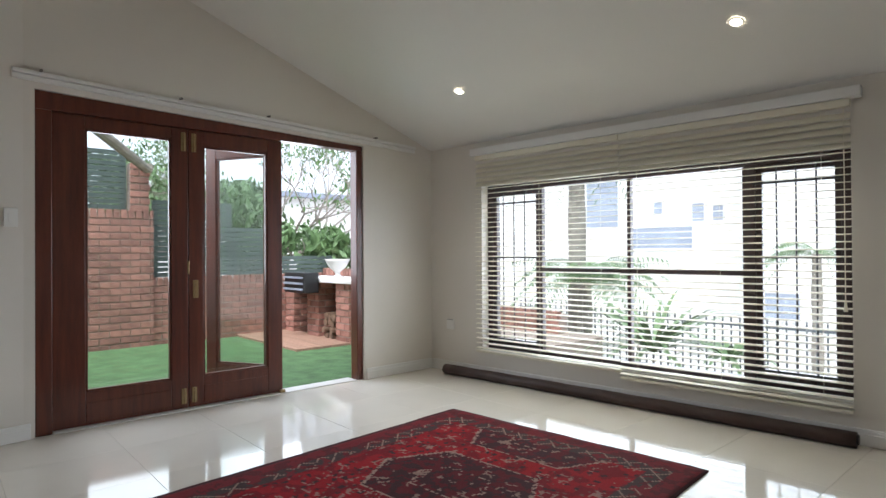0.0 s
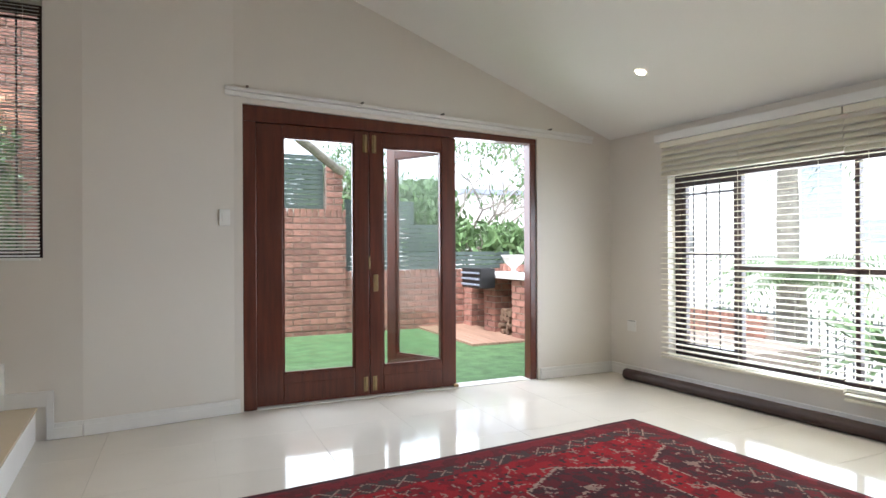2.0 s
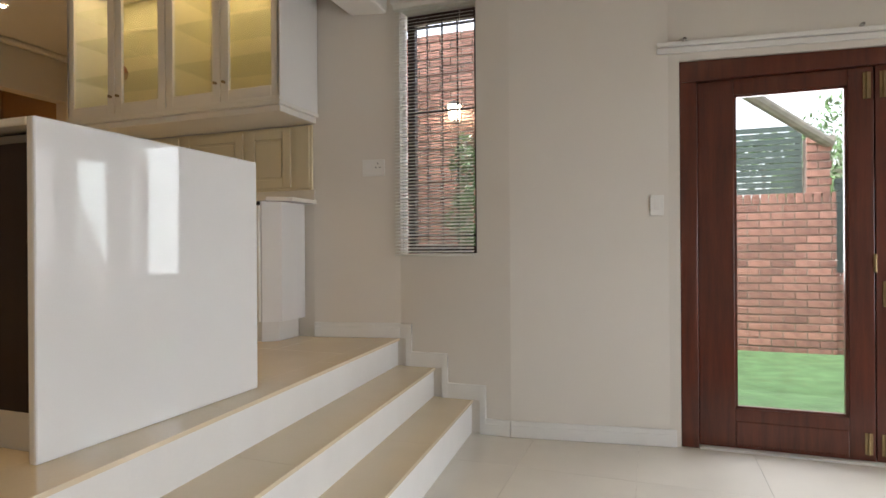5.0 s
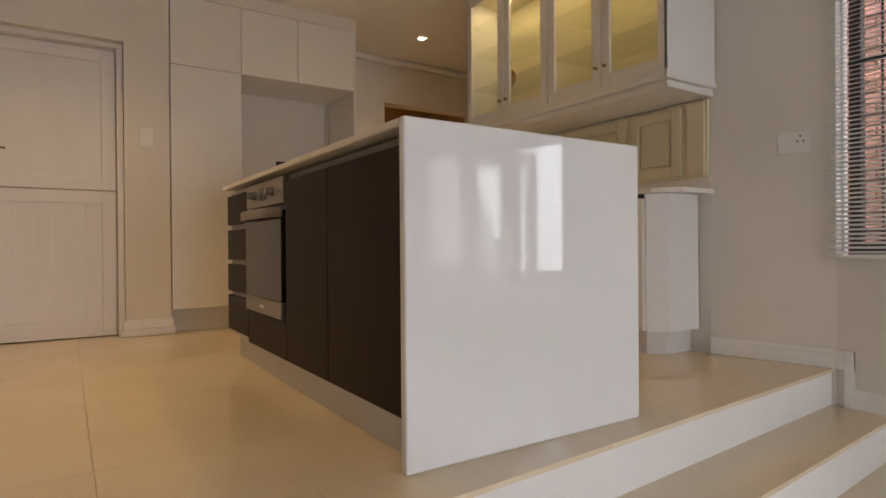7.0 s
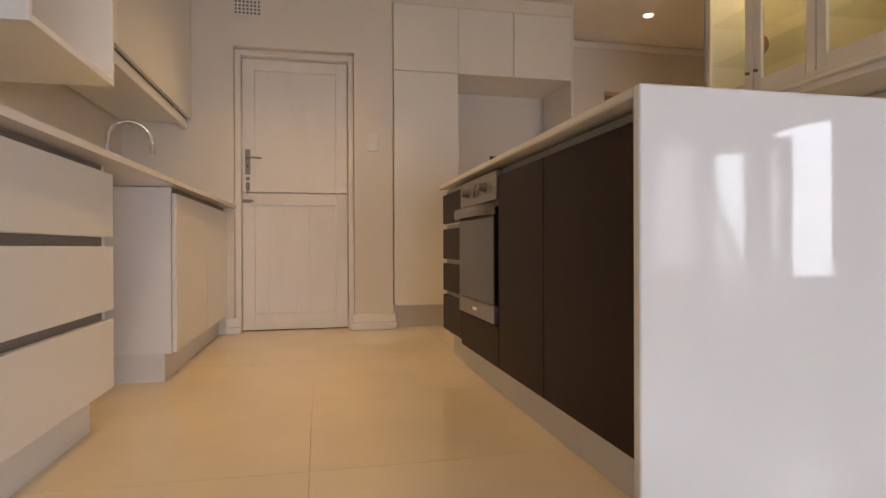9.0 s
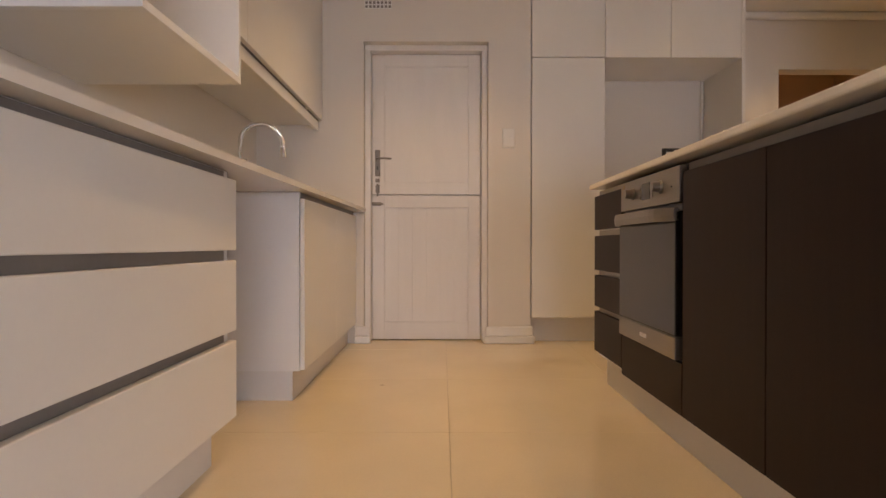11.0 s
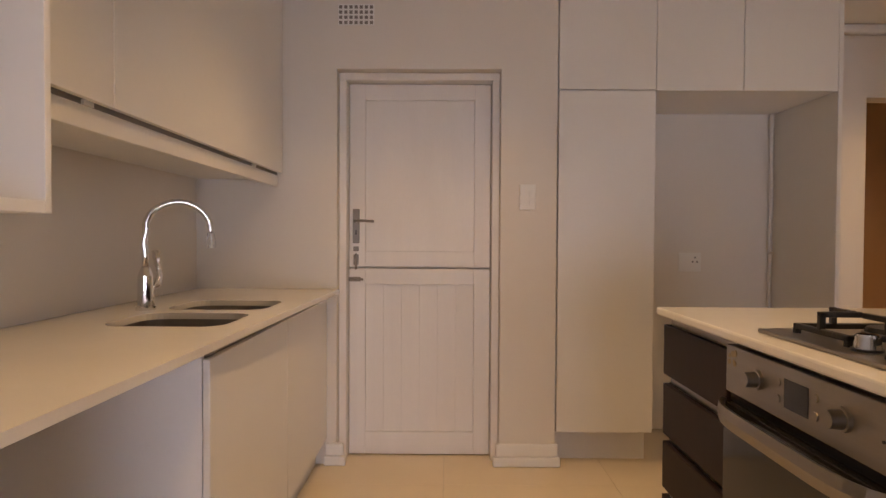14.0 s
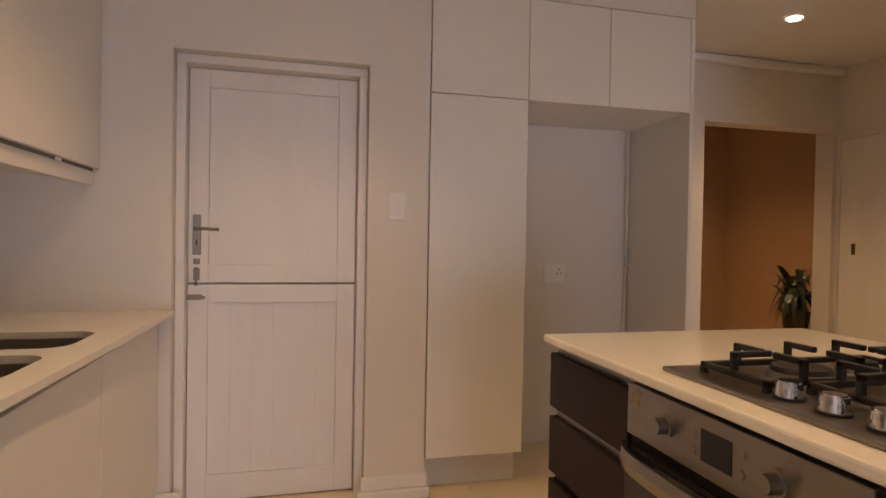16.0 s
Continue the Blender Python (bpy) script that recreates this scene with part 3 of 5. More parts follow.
me = to_mesh("slat", sb, SLATW)
for k in range(74):
    o = new("slat", me)
    o.parent = bl
    o.matrix_parent_inverse = bl.matrix_basis.inverted()
    o.matrix_basis = pose(-1.41, 1.06, 1.135 + 0.0213 * k, 0, 24, 0)
part("valance", B(-1.437, -1.372, 1.045, 1.605, 2.737, 2.82, bev=0.004), TRIM, bl, "white painted pelmet")
part("ladder_cord", B(-1.396, -1.3945, 1.12, 1.122, 1.11, 2.70), SLATW, bl)
part("ladder_cord", B(-1.396, -1.3945, 1.51, 1.512, 1.11, 2.70), SLATW, bl)

# skirting
def skirt(name, pts, z, h=0.1, side=1):
    """Skirting along a line of wall face points."""
    bm = bmesh.new()
    for a, b in zip(pts, pts[1:]):
        a, b = Vector(a), Vector(b)
        d = b - a
        m = Matrix.Translation((a.x, a.y, z)) @ Matrix.Rotation(math.atan2(d.y, d.x), 4, "Z")
        box(bm, 0, d.length, min(0, 0.016 * side), max(0, 0.016 * side), 0, h, bev=0.004, m=m)
        box(bm, 0.001, d.length - 0.001, min(0.001, 0.02 * side), max(0.001, 0.02 * side), 0.001, h * 0.72, bev=0.004, m=m)
    return struct(name, bm, TRIM, "white painted skirting board", "skirting")


skirt("baseboard", [(-1.57, 2.755), (-1.44, 1.81), (-1.44, 1.615)], 0, 0.1, 1)
skirt("baseboard_2", [(-1.57, 5.29), (-1.57, 6.08)], 0, 0.1, -1)
pn = [WIN @ Vector((u, 0, 0)) for u in (0.02, 5.9)]
skirt("baseboard_3", [(v.x, v.y) for v in pn], 0, 0.1, -1)
skirt("baseboard_4", [(-1.44, 1.075), (-1.325, 0.5)], K, 0.1, 1).data.name = "skirting"
bm = bmesh.new()
for _, yb, z, zt in ((0, 1.635, 0.0, S1), (0, 1.385, S1, S2), (0, 1.138, S2, K)):
    box(bm, -1.442, -1.42, yb - 0.02, yb + 0.02, z, zt + 0.095, bev=0.004)
for ya, yb, z in ((1.365, 1.655, S1), (1.12, 1.405, S2), (1.07, 1.158, K)):
    box(bm, -1.441, -1.421, ya, yb, z, z + 0.095, bev=0.004)
struct("baseboard_5", bm, TRIM, "white stepped skirting beside the steps", "skirting")
for i, (a, b) in enumerate((((2.9, -2.13), (2.19, -2.13)), ((1.33, -2.13), (1.05, -2.13)))):
    bm = bmesh.new()
    if i:
        box(bm, 1.03, 1.375, -2.132, -2.10, K, K + 0.05, bev=0.008), box(bm, 1.04, 1.36, -2.132, -2.108, K + 0.05, K + 0.115, bev=0.008)
    else:
        box(bm, 2.13, 2.24, -2.132, -2.10, K, K + 0.05, bev=0.008), box(bm, 2.14, 2.235, -2.132, -2.108, K + 0.05, K + 0.115, bev=0.008)
    struct("baseboard_%d" % (6 + i), bm, TRIM, "white moulded skirting block", "skirting")

# stable door in the kitchen
sd = thing("door_2", (1.76, -2.29, K), "white painted two-part stable door, closed", "door")
sd["kind"] = "structure"
f = bmesh.new()
box(f, 2.14, 2.178, -2.329, -2.19, K, 2.56, bev=0.004), box(f, 1.342, 1.38, -2.329, -2.19, K, 2.56, bev=0.004), box(f, 1.342, 2.178, -2.329, -2.19, 2.56, 2.598, bev=0.004)
part("door_frame", f, DOORW, sd)
part("backing", B(1.30, 2.22, -2.36, -2.331, K - 0.1, 2.64), DOORW, sd)
for nm, z0, z1 in (("upper_leaf", 1.583, 2.556), ("lower_leaf", K + 0.006, 1.575)):
    f = bmesh.new()
    box(f, 1.384, 1.47, -2.30, -2.26, z0, z1, bev=0.003), box(f, 2.05, 2.136, -2.30, -2.26, z0, z1, bev=0.003)
    box(f, 1.47, 2.05, -2.30, -2.26, z1 - 0.085, z1, bev=0.003), box(f, 1.47, 2.05, -2.30, -2.26, z0, z0 + (0.085 if z0 > 1 else 0.12), bev=0.003)
    lf = part(nm, f, DOORW, sd)
    zb0, zb1 = z0 + (0.085 if z0 > 1 else 0.12), z1 - 0.085
    for k in range(1 if z0 > 1 else 6):
        part("board", B(1.471 + k * 0.0965, (2.049 if z0 > 1 else 1.471 + (k + 1) * 0.0965 - 0.0005), -2.297, -2.272, zb0, zb1, bev=0.0008), DOORW, lf)
    if z0 > 1:
        h = B(2.082, 2.118, -2.262, -2.256, 1.71, 1.893, bev=0.003)
        hp = part("lock_plate", h, STEEL, lf, "worn steel lock plate")
        h = bmesh.new()
        cyl(h, (2.10, -2.258, 1.828), (2.10, -2.215, 1.828), 0.009)
        tube(h, [(2.105, -2.215, 1.828), (2.06, -2.213, 1.829), (2.0, -2.217, 1.826)], 0.007)
        part("door_handle", h, STEEL, hp, "steel lever handle", True)
        part("keyhole", B(2.097, 2.103, -2.2575, -2.2545, 1.755, 1.78), BLACK, hp)
        part("bolt_plate", B(2.086, 2.114, -2.262, -2.252, 1.667, 1.693, bev=0.003), STEEL, lf, "small steel plate")
        h = B(2.086, 2.114, -2.262, -2.256, 1.594, 1.65, bev=0.003)
        cyl(h, (2.10, -2.25, 1.57), (2.10, -2.25, 1.655), 0.006, seg=8)
        part("barrel_bolt", h, STEEL, lf, "steel barrel bolt")
    else:
        h = B(2.075, 2.14, -2.262, -2.256, 1.505, 1.53, bev=0.003)
        cyl(h, (2.06, -2.25, 1.517), (2.13, -2.25, 1.517), 0.006, seg=8)
        part("barrel_bolt", h, STEEL, lf, "steel barrel bolt")
# passage door, white
pd = thing("door_3", (-2.25, -2.45, K), "white painted flush passage door, closed", "door")
pd["kind"] = "structure"
f = bmesh.new()
for a in ((-2.895, -2.862, K, 2.62), (-2.08, -2.032, K, 2.62), (-2.862, -2.08, 2.575, 2.62)):
    box(f, -2.30, -2.185, *a, bev=0.004)
part("door_frame", f, WALL, pd)
lf = part("door_leaf", B(-2.23, -2.195, -2.86, -2.082, K + 0.005, 2.572, bev=0.003), DOORW, pd)
part("latch", B(-2.196, -2.187, -2.76, -2.735, 1.74, 1.82, bev=0.003), STEEL, lf, "steel latch plate")

# ---- kitchen ----
IX0, IX1, IY0, IY1, TOP = -0.003, 0.937, -1.035, 1.062, 1.523
isl = thing("kitchen_island", (0.45, 0, K), "white stone kitchen island with dark brown fronts", "kitchen island")
part("waterfall_end", B(IX0, IX1, IY1 - 0.03, IY1, K, TOP, bev=0.006), GLOSSW, isl, "glossy white stone end panel")
wt = bmesh.new()
box(wt, IX0, IX1, IY0, IY1 - 0.031, TOP - 0.024, TOP, bev=0.006)
part("worktop", wt, STONE, isl, "cream quartz worktop")
FX1 = 0.909        # face of the island's fronts
body = bmesh.new()
box(body, 0.03, FX1 - 0.023, -1.03, -0.615, 0.70, 1.485), box(body, 0.03, FX1 - 0.023, 0.0, IY1 - 0.032, 0.70, 1.485), box(body, 0.03, 0.34, -0.615, 0.0, 0.70, 1.485)
part("carcass", body, CABEND, isl)
part("plinth", B(0.08, 0.862, -0.98, IY1 - 0.032, K, 0.70), KICK, isl, "pale plinth")
# recess rail, its grey holding the shade of the gap under the worktop
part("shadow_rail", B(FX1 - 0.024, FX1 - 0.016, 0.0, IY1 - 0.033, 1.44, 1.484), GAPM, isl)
for ya, yb in ((-0.008, 0.452), (0.456, IY1 - 0.034)):
    part("door", B(FX1 - 0.02, FX1, ya, yb, 0.70, 1.458, bev=0.002), WENGE, isl, "dark brown cupboard door")
part("back_panel", B(0.01, 0.029, -1.0, IY1 - 0.032, 0.62, 1.485), CABEND, isl)
for za, zb in ((0.722, 0.914), (0.937, 1.088), (1.112, 1.276), (1.306, 1.466)):
    part("drawer", B(FX1 - 0.02, FX1, -1.042, -0.617, za, zb, bev=0.003), WENGE, isl, "dark brown drawer front")
    part("drawer_side", B(FX1 - 0.06, FX1 - 0.0205, -1.042, -1.034, za, zb), WENGE, isl)
    part("finger_rail", B(FX1 - 0.0225, FX1 - 0.0205, -1.03, -0.618, zb, zb + 0.024), STEEL, isl, "steel finger rail above a drawer")
part("filler_drawer", B(FX1 - 0.02, FX1, -0.613, -0.012, 0.70, 0.862, bev=0.002), WENGE, isl, "dark brown drawer front under the oven")

ov = thing("oven", (0.86, -0.3, 0.86), "built-in stainless steel oven with dark glass door", "oven")
part("oven_body", B(0.36, FX1 - 0.022, -0.612, -0.02, 0.866, 1.484), BLACK, ov)
cp = part("control_panel", B(FX1 - 0.021, FX1 + 0.004, -0.612, -0.025, 1.366, 1.482, bev=0.003), STEEL, ov, "brushed steel control panel")
dp = part("oven_door", B(FX1 - 0.02, FX1 + 0.01, -0.612, -0.04, 0.942, 1.34, bev=0.004), DARKGLASS, ov, "dark glass oven door")
part("door_strip", B(FX1 - 0.02, FX1 + 0.011, -0.612, -0.04, 0.868, 0.94, bev=0.003), STEEL, dp, "steel strip")
# broad flat handle that bows out from the door
h = bmesh.new()
rows = []
for k in range(17):
    q = k / 16
    yy = -0.615 + 0.575 * q
    out = FX1 + 0.012 + 0.045 * (1 - abs(2 * q - 1) ** 6)
    rows.append([h.verts.new((out + dx, yy, zz)) for dx, zz in ((-0.012, 1.31), (0.0, 1.306), (0.004, 1.328), (0.0, 1.35), (-0.012, 1.346))])
for a, b in zip(rows, rows[1:]):
    for k in range(5):
        h.faces.new((a[k], a[(k + 1) % 5], b[(k + 1) % 5], b[k]))
h.faces.new(rows[0]), h.faces.new(rows[-1][::-1])
bmesh.ops.recalc_face_normals(h, faces=h.faces)
part("oven_handle", h, STEEL, dp, "broad curved steel handle")
for yy in (-0.462, -0.178):
    h = cyl(bmesh.new(), (FX1 + 0.004, yy, 1.428), (FX1 + 0.012, yy, 1.428), 0.023, seg=24)
    cyl(h, (FX1 + 0.012, yy, 1.428), (FX1 + 0.036, yy, 1.428), 0.018, 0.016, seg=24)
    part("knob", h, STEEL, cp, "round steel knob")
part("display", B(FX1 + 0.0035, FX1 + 0.0055, -0.36, -0.28, 1.396, 1.456), DARKGLASS, cp, "dark oven clock display")
for yy in (-0.382, -0.258):
    for zz in (1.408, 1.443):
        part("button", cyl(bmesh.new(), (FX1 + 0.0035, yy, zz), (FX1 + 0.007, yy, zz), 0.009, seg=14), STEEL, cp)
part("indicator", cyl(bmesh.new(), (FX1 + 0.0035, -0.085, 1.42), (FX1 + 0.006, -0.085, 1.42), 0.003, seg=8), BLACK, cp)
worn = bmesh.new()
rngw = random.Random(4)
for k in range(9):
    cy, cz, r = -0.585 + rngw.uniform(-0.018, 0.022), 1.458 + rngw.uniform(-0.02, 0.014), rngw.uniform(0.004, 0.009)
    cyl(worn, (FX1 + 0.0041, cy, cz), (FX1 + 0.0046 + 0.0001 * k, cy, cz), r, seg=9)
part("worn_patch", worn, BRASS, cp, "worn brownish patch on the panel")
part("rating_badge", B(FX1 + 0.0105, FX1 + 0.012, -0.36, -0.29, 0.897, 0.912), CHROME, dp, "small plain maker's badge")
part("top_vent", B(FX1 - 0.024, FX1 - 0.008, -0.61, -0.027, 1.342, 1.364), BLACK, ov)

hob = thing("gas_hob", (0.62, -0.19, TOP), "stainless gas hob with black cast iron grates", "hob")
part("hob_plate", B(0.37, 0.876, -0.54, 0.16, TOP, TOP + 0.01, bev=0.004), STEEL, hob, "dark steel hob plate")
for k in range(5):
    yy = -0.262 + k * 0.088
    h = cyl(bmesh.new(), (0.815, yy, TOP + 0.01), (0.815, yy, TOP + 0.015), 0.027, seg=24)
    base = part("knob_base", h, BLACK, hob, "black knob collar")
    h = cyl(bmesh.new(), (0.815, yy, TOP + 0.015), (0.815, yy, TOP + 0.042), 0.023, 0.021, seg=28)
    bmesh.ops.bevel(h, geom=[e for e in h.edges if min(v.co.z for v in e.verts) > TOP + 0.041], offset=0.003, segments=2, affect="EDGES")
    part("knob", h, CHROME, base, "polished steel hob knob")
for bx, by, br in ((0.66, -0.39, 0.068), (0.48, -0.42, 0.045), (0.48, -0.16, 0.05), (0.64, -0.15, 0.04), (0.54, 0.05, 0.05)):
    h = cyl(bmesh.new(), (bx, by, TOP + 0.01), (bx, by, TOP + 0.024), br, br * 0.92, seg=28)
    bn = part("burner", h, STEEL, hob, "steel burner ring")
    h = cyl(bmesh.new(), (bx, by, TOP + 0.024), (bx, by, TOP + 0.034), br * 0.84, br * 0.78, seg=28)
    part("burner_cap", h, IRON, bn, "black burner cap")
for y0, y1, x0, x1 in ((-0.475, -0.295, 0.40, 0.83), (-0.285, -0.085, 0.40, 0.755), (-0.075, 0.125, 0.40, 0.755)):
    g = bmesh.new()
    for a in ((x0, x1, y0, y0 + 0.013), (x0, x1, y1 - 0.013, y1), (x0, x0 + 0.013, y0, y1), (x1 - 0.013, x1, y0, y1)):
        box(g, *a, TOP + 0.02, TOP + 0.033, bev=0.003)
    # raised fingers, each an angle of post and bar
    for q in (0.2, 0.5, 0.8):
        xx = x0 + (x1 - x0) * q
        for ya, yb, yp in ((y0, y0 + 0.075, y0), (y1 - 0.075, y1, y1 - 0.013)):
            box(g, xx - 0.006, xx + 0.006, ya, yb, TOP + 0.057, TOP + 0.069, bev=0.002)
            box(g, xx - 0.006, xx + 0.006, yp, yp + 0.013, TOP + 0.022, TOP + 0.068, bev=0.002)
    for yp, xa in (((y0 + y1) / 2, x0), ((y0 + y1) / 2, x1 - 0.09)):
        box(g, xa, xa + 0.09, yp - 0.006, yp + 0.006, TOP + 0.057, TOP + 0.069, bev=0.002)
        xp = x0 if xa == x0 else x1 - 0.013
        box(g, xp, xp + 0.013, yp - 0.006, yp + 0.006, TOP + 0.022, TOP + 0.068, bev=0.002)
    for xx in (x0 + 0.006, x1 - 0.006):
        for yy in (y0, y1 - 0.012):
            box(g, xx - 0.006, xx + 0.006, yy, yy + 0.012, TOP + 0.01, TOP + 0.022)
    part("grate", g, IRON, hob, "black cast iron grate")

# sink side units
dr = thing("drawer_unit", (2.58, 0.6, K), "white handleless three-drawer base unit", "base cabinet")
part("carcass", B(2.305, 2.885, 0.015, 1.27, 0.70, 1.452), CABEND, dr)
part("plinth", B(2.34, 2.36, 0.05, 1.27, K, 0.70), KICK, dr, "pale plinth")
part("plinth_return", B(2.36, 2.88, 0.05, 0.066, K, 0.70), KICK, dr)
# dark sheet behind the fronts, coloured as the shade in the finger gaps
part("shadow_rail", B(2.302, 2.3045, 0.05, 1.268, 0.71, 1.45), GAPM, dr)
for k in range(3):
    z0 = 0.728 + k * 0.243
    part("drawer", B(2.278, 2.302, 0.01, 1.27, z0 - (0.02 if k == 0 else 0), z0 + 0.213, bev=0.003), CAB, dr, "white drawer front")
sk = thing("sink_cabinet", (2.58, -1.4, K), "white handleless sink base cabinet", "base cabinet")
part("carcass", B(2.25, 2.885, -2.125, -0.655, 0.70, 1.23), CABEND, sk)
part("carcass_side", B(2.25, 2.885, -0.671, -0.655, 1.23, 1.452), CABEND, sk)
part("plinth", B(2.285, 2.88, -2.125, -0.68, K, 0.70), KICK, sk, "pale plinth")
part("door", B(2.227, 2.247, -1.385, -0.652, 0.705, 1.425, bev=0.003), CAB, sk, "white cupboard door")
part("door", B(2.227, 2.247, -2.12, -1.388, 0.705, 1.425, bev=0.003), CAB, sk, "white cupboard door")
# strip above the sink doors, darkened in colour for the shaded gap
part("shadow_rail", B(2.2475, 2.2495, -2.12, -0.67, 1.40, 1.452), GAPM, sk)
# worktop with two bowl cut-outs
ct = thing("sink_worktop", (2.57, -0.5, 1.452), "cream quartz worktop with two cut-out bowls", "worktop")


def rounded(cx, cy, hx, hy, r, n=6):
    out = []
    for sx, sy, a0 in ((1, 1, 0), (-1, 1, 90), (-1, -1, 180), (1, -1, 270)):
        for k in range(n + 1):
            a = radians(a0 + 90 * k / n)
            out.append((cx + sx * (hx - r) + r * math.cos(a), cy + sy * (hy - r) + r * math.sin(a)))
    return out


bowls = ((2.47, -1.02, 0.185, 0.155), (2.47, -1.42, 0.185, 0.155))
wb = bmesh.new()
ring = [wb.verts.new((x, y, 1.476)) for x, y in ((2.165, -2.13), (2.895, -2.13), (2.895, 1.28), (2.25, 1.28))]
es = [wb.edges.new((ring[i], ring[(i + 1) % 4])) for i in range(4)]
for cx, cy, hx, hy in bowls:
    rv = [wb.verts.new((x, y, 1.476)) for x, y in rounded(cx, cy, hx, hy, 0.07)]
    es += [wb.edges.new((rv[i], rv[(i + 1) % len(rv)])) for i in range(len(rv))]
bmesh.ops.triangle_fill(wb, use_beauty=True, edges=es)
ex = bmesh.ops.extrude_face_region(wb, geom=list(wb.faces))
for v in [g for g in ex["geom"] if isinstance(g, bmesh.types.BMVert)]:
    v.co.z -= 0.022
bmesh.ops.recalc_face_normals(wb, faces=wb.faces)
part("worktop_slab", wb, STONE, ct)
for cx, cy, hx, hy in bowls:
    bs = thing("sink_bowl", (cx, cy, 1.3), "under-mounted stainless steel sink bowl", "sink", "sink bowls")
    b_ = bmesh.new()
    prev = None
    for z, g in ((1.453, 0.004), (1.36, 0.0), (1.31, -0.012), (1.29, -0.05)):
        cur = [b_.verts.new((x, y, z)) for x, y in rounded(cx, cy, hx + g, hy + g, 0.072 + min(g, 0) * 0.3)]
        if prev:
            for i in range(len(cur)):
                j = (i + 1) % len(cur)
                b_.faces.new((prev[i], cur[i], cur[j], prev[j]))
        prev = cur
    b_.faces.new(prev)
    part("bowl", b_, STEEL, bs, "", True)
    part("drain", cyl(bmesh.new(), (cx, cy, 1.29), (cx, cy, 1.296), 0.04, seg=20), CHROME, bs, "chrome drain")
tap = thing("kitchen_tap", (2.755, -1.25, 1.476), "chrome gooseneck kitchen mixer tap", "tap")
t_ = cyl(bmesh.new(), (2.755, -1.25, 1.476), (2.755, -1.25, 1.49), 0.034, seg=24)
cyl(t_, (2.755, -1.25, 1.49), (2.755, -1.25, 1.60), 0.028, 0.026, seg=24), cyl(t_, (2.755, -1.25, 1.60), (2.755, -1.25, 1.63), 0.026, 0.015, seg=24)
part("tap_body", t_, CHROME, tap)
pts = [(2.755, -1.25, 1.62 + 0.05 * k) for k in range(4)]
for k in range(1, 13):
    a = radians(180 - 15 * k)
    pts.append((2.755 - 0.1 * (1 + math.cos(a)), -1.25 - 0.045 * (1 + math.cos(a)), 1.77 + 0.1 * math.sin(a)))
pts.append((2.553, -1.341, 1.72))
part("spout", tube(bmesh.new(), pts, 0.012, 12), CHROME, tap, "", True)
part("nozzle", cyl(bmesh.new(), (2.555, -1.34, 1.755), (2.552, -1.342, 1.70), 0.015, 0.017), CHROME, tap)
t_ = bmesh.new()
tube(t_, [(2.75, -1.28, 1.55), (2.742, -1.31, 1.565), (2.74, -1.325, 1.60), (2.745, -1.315, 1.64), (2.748, -1.31, 1.69)], lambda s: 0.009 + 0.006 * math.sin(s * 5) ** 2, 10)
part("lever", t_, CHROME, tap, "chrome lever", True)
tap.location.x -= 0.05

mw = thing("microwave_cabinet", (2.62, 0.1, 1.775), "open white wall unit for a microwave", "wall cabinet")
for nm, a in (("bottom_panel", (2.348, 2.895, -0.215, 0.41, 1.785, 1.807)), ("side_panel", (2.348, 2.895, -0.232, -0.215, 1.785, 3.0)), ("side_panel", (2.348, 2.895, 0.41, 0.427, 1.785, 3.0)), ("shelf", (2.358, 2.895, -0.214, 0.409, 2.40, 2.418)), ("back_panel", (2.88, 2.895, -0.214, 0.409, 1.808, 2.99)), ("top_panel", (2.348, 2.895, -0.215, 0.41, 2.98, 3.0))):
    part(nm, B(*a, bev=0.0015), CABEND, mw)
part("door", B(2.338, 2.357, -0.212, 0.407, 2.42, 2.978, bev=0.002), CAB, mw, "white cupboard door")
uc = thing("wall_cabinet", (2.7, -1.1, 2.05), "white handleless wall cabinet above the sink", "wall cabinet")
part("carcass", B(2.477, 2.895, -2.125, -0.235, 2.07, 3.0), CABEND, uc)
part("door", B(2.455, 2.475, -0.622, -0.236, 2.066, 3.0, bev=0.002), CAB, uc, "white cupboard door")
part("door", B(2.455, 2.475, -2.122, -0.626, 2.066, 3.0, bev=0.002), CAB, uc, "wide white lift-up door")
part("light_rail", B(2.479, 2.507, -2.122, -0.236, 1.998, 2.055, bev=0.003), CAB, uc)
part("shadow_rail", B(2.482, 2.502, -2.12, -0.24, 2.055, 2.0695), GAPM, uc)
part("bottom_panel", B(2.509, 2.89, -2.122, -0.236, 2.035, 2.069), CABEND, uc)
for yy in (-0.55, -1.75):
    part("rail_clip", B(2.474, 2.481, yy - 0.02, yy + 0.02, 2.054, 2.066), CAB, uc)

# tall cupboards round the fridge recess
pt = thing("pantry_cupboard", (0.8, -2.4, K), "tall white pantry cupboard built into the wall", "cupboard")
part("carcass", B(0.552, 1.048, -2.715, -2.16, 0.735, 3.0), CABEND, pt)
part("plinth", B(0.56, 1.04, -2.7, -2.235, K, 0.735), KICK, pt, "pale plinth")
part("door", B(0.553, 1.046, -2.158, -2.138, 0.742, 2.496, bev=0.002), CAB, pt, "tall white door")
part("door", B(0.553, 1.046, -2.158, -2.138, 2.502, 2.998, bev=0.002), CAB, pt, "white upper door")
fu = thing("fridge_surround", (0.08, -2.4, K), "white cupboards above an empty fridge recess", "cupboard")
part("carcass", B(-0.37, 0.55, -2.715, -2.16, 2.50, 3.0), CABEND, fu)
part("side_panel", B(-0.395, -0.372, -2.718, -2.138, K, 3.0, bev=0.002), CAB, fu)
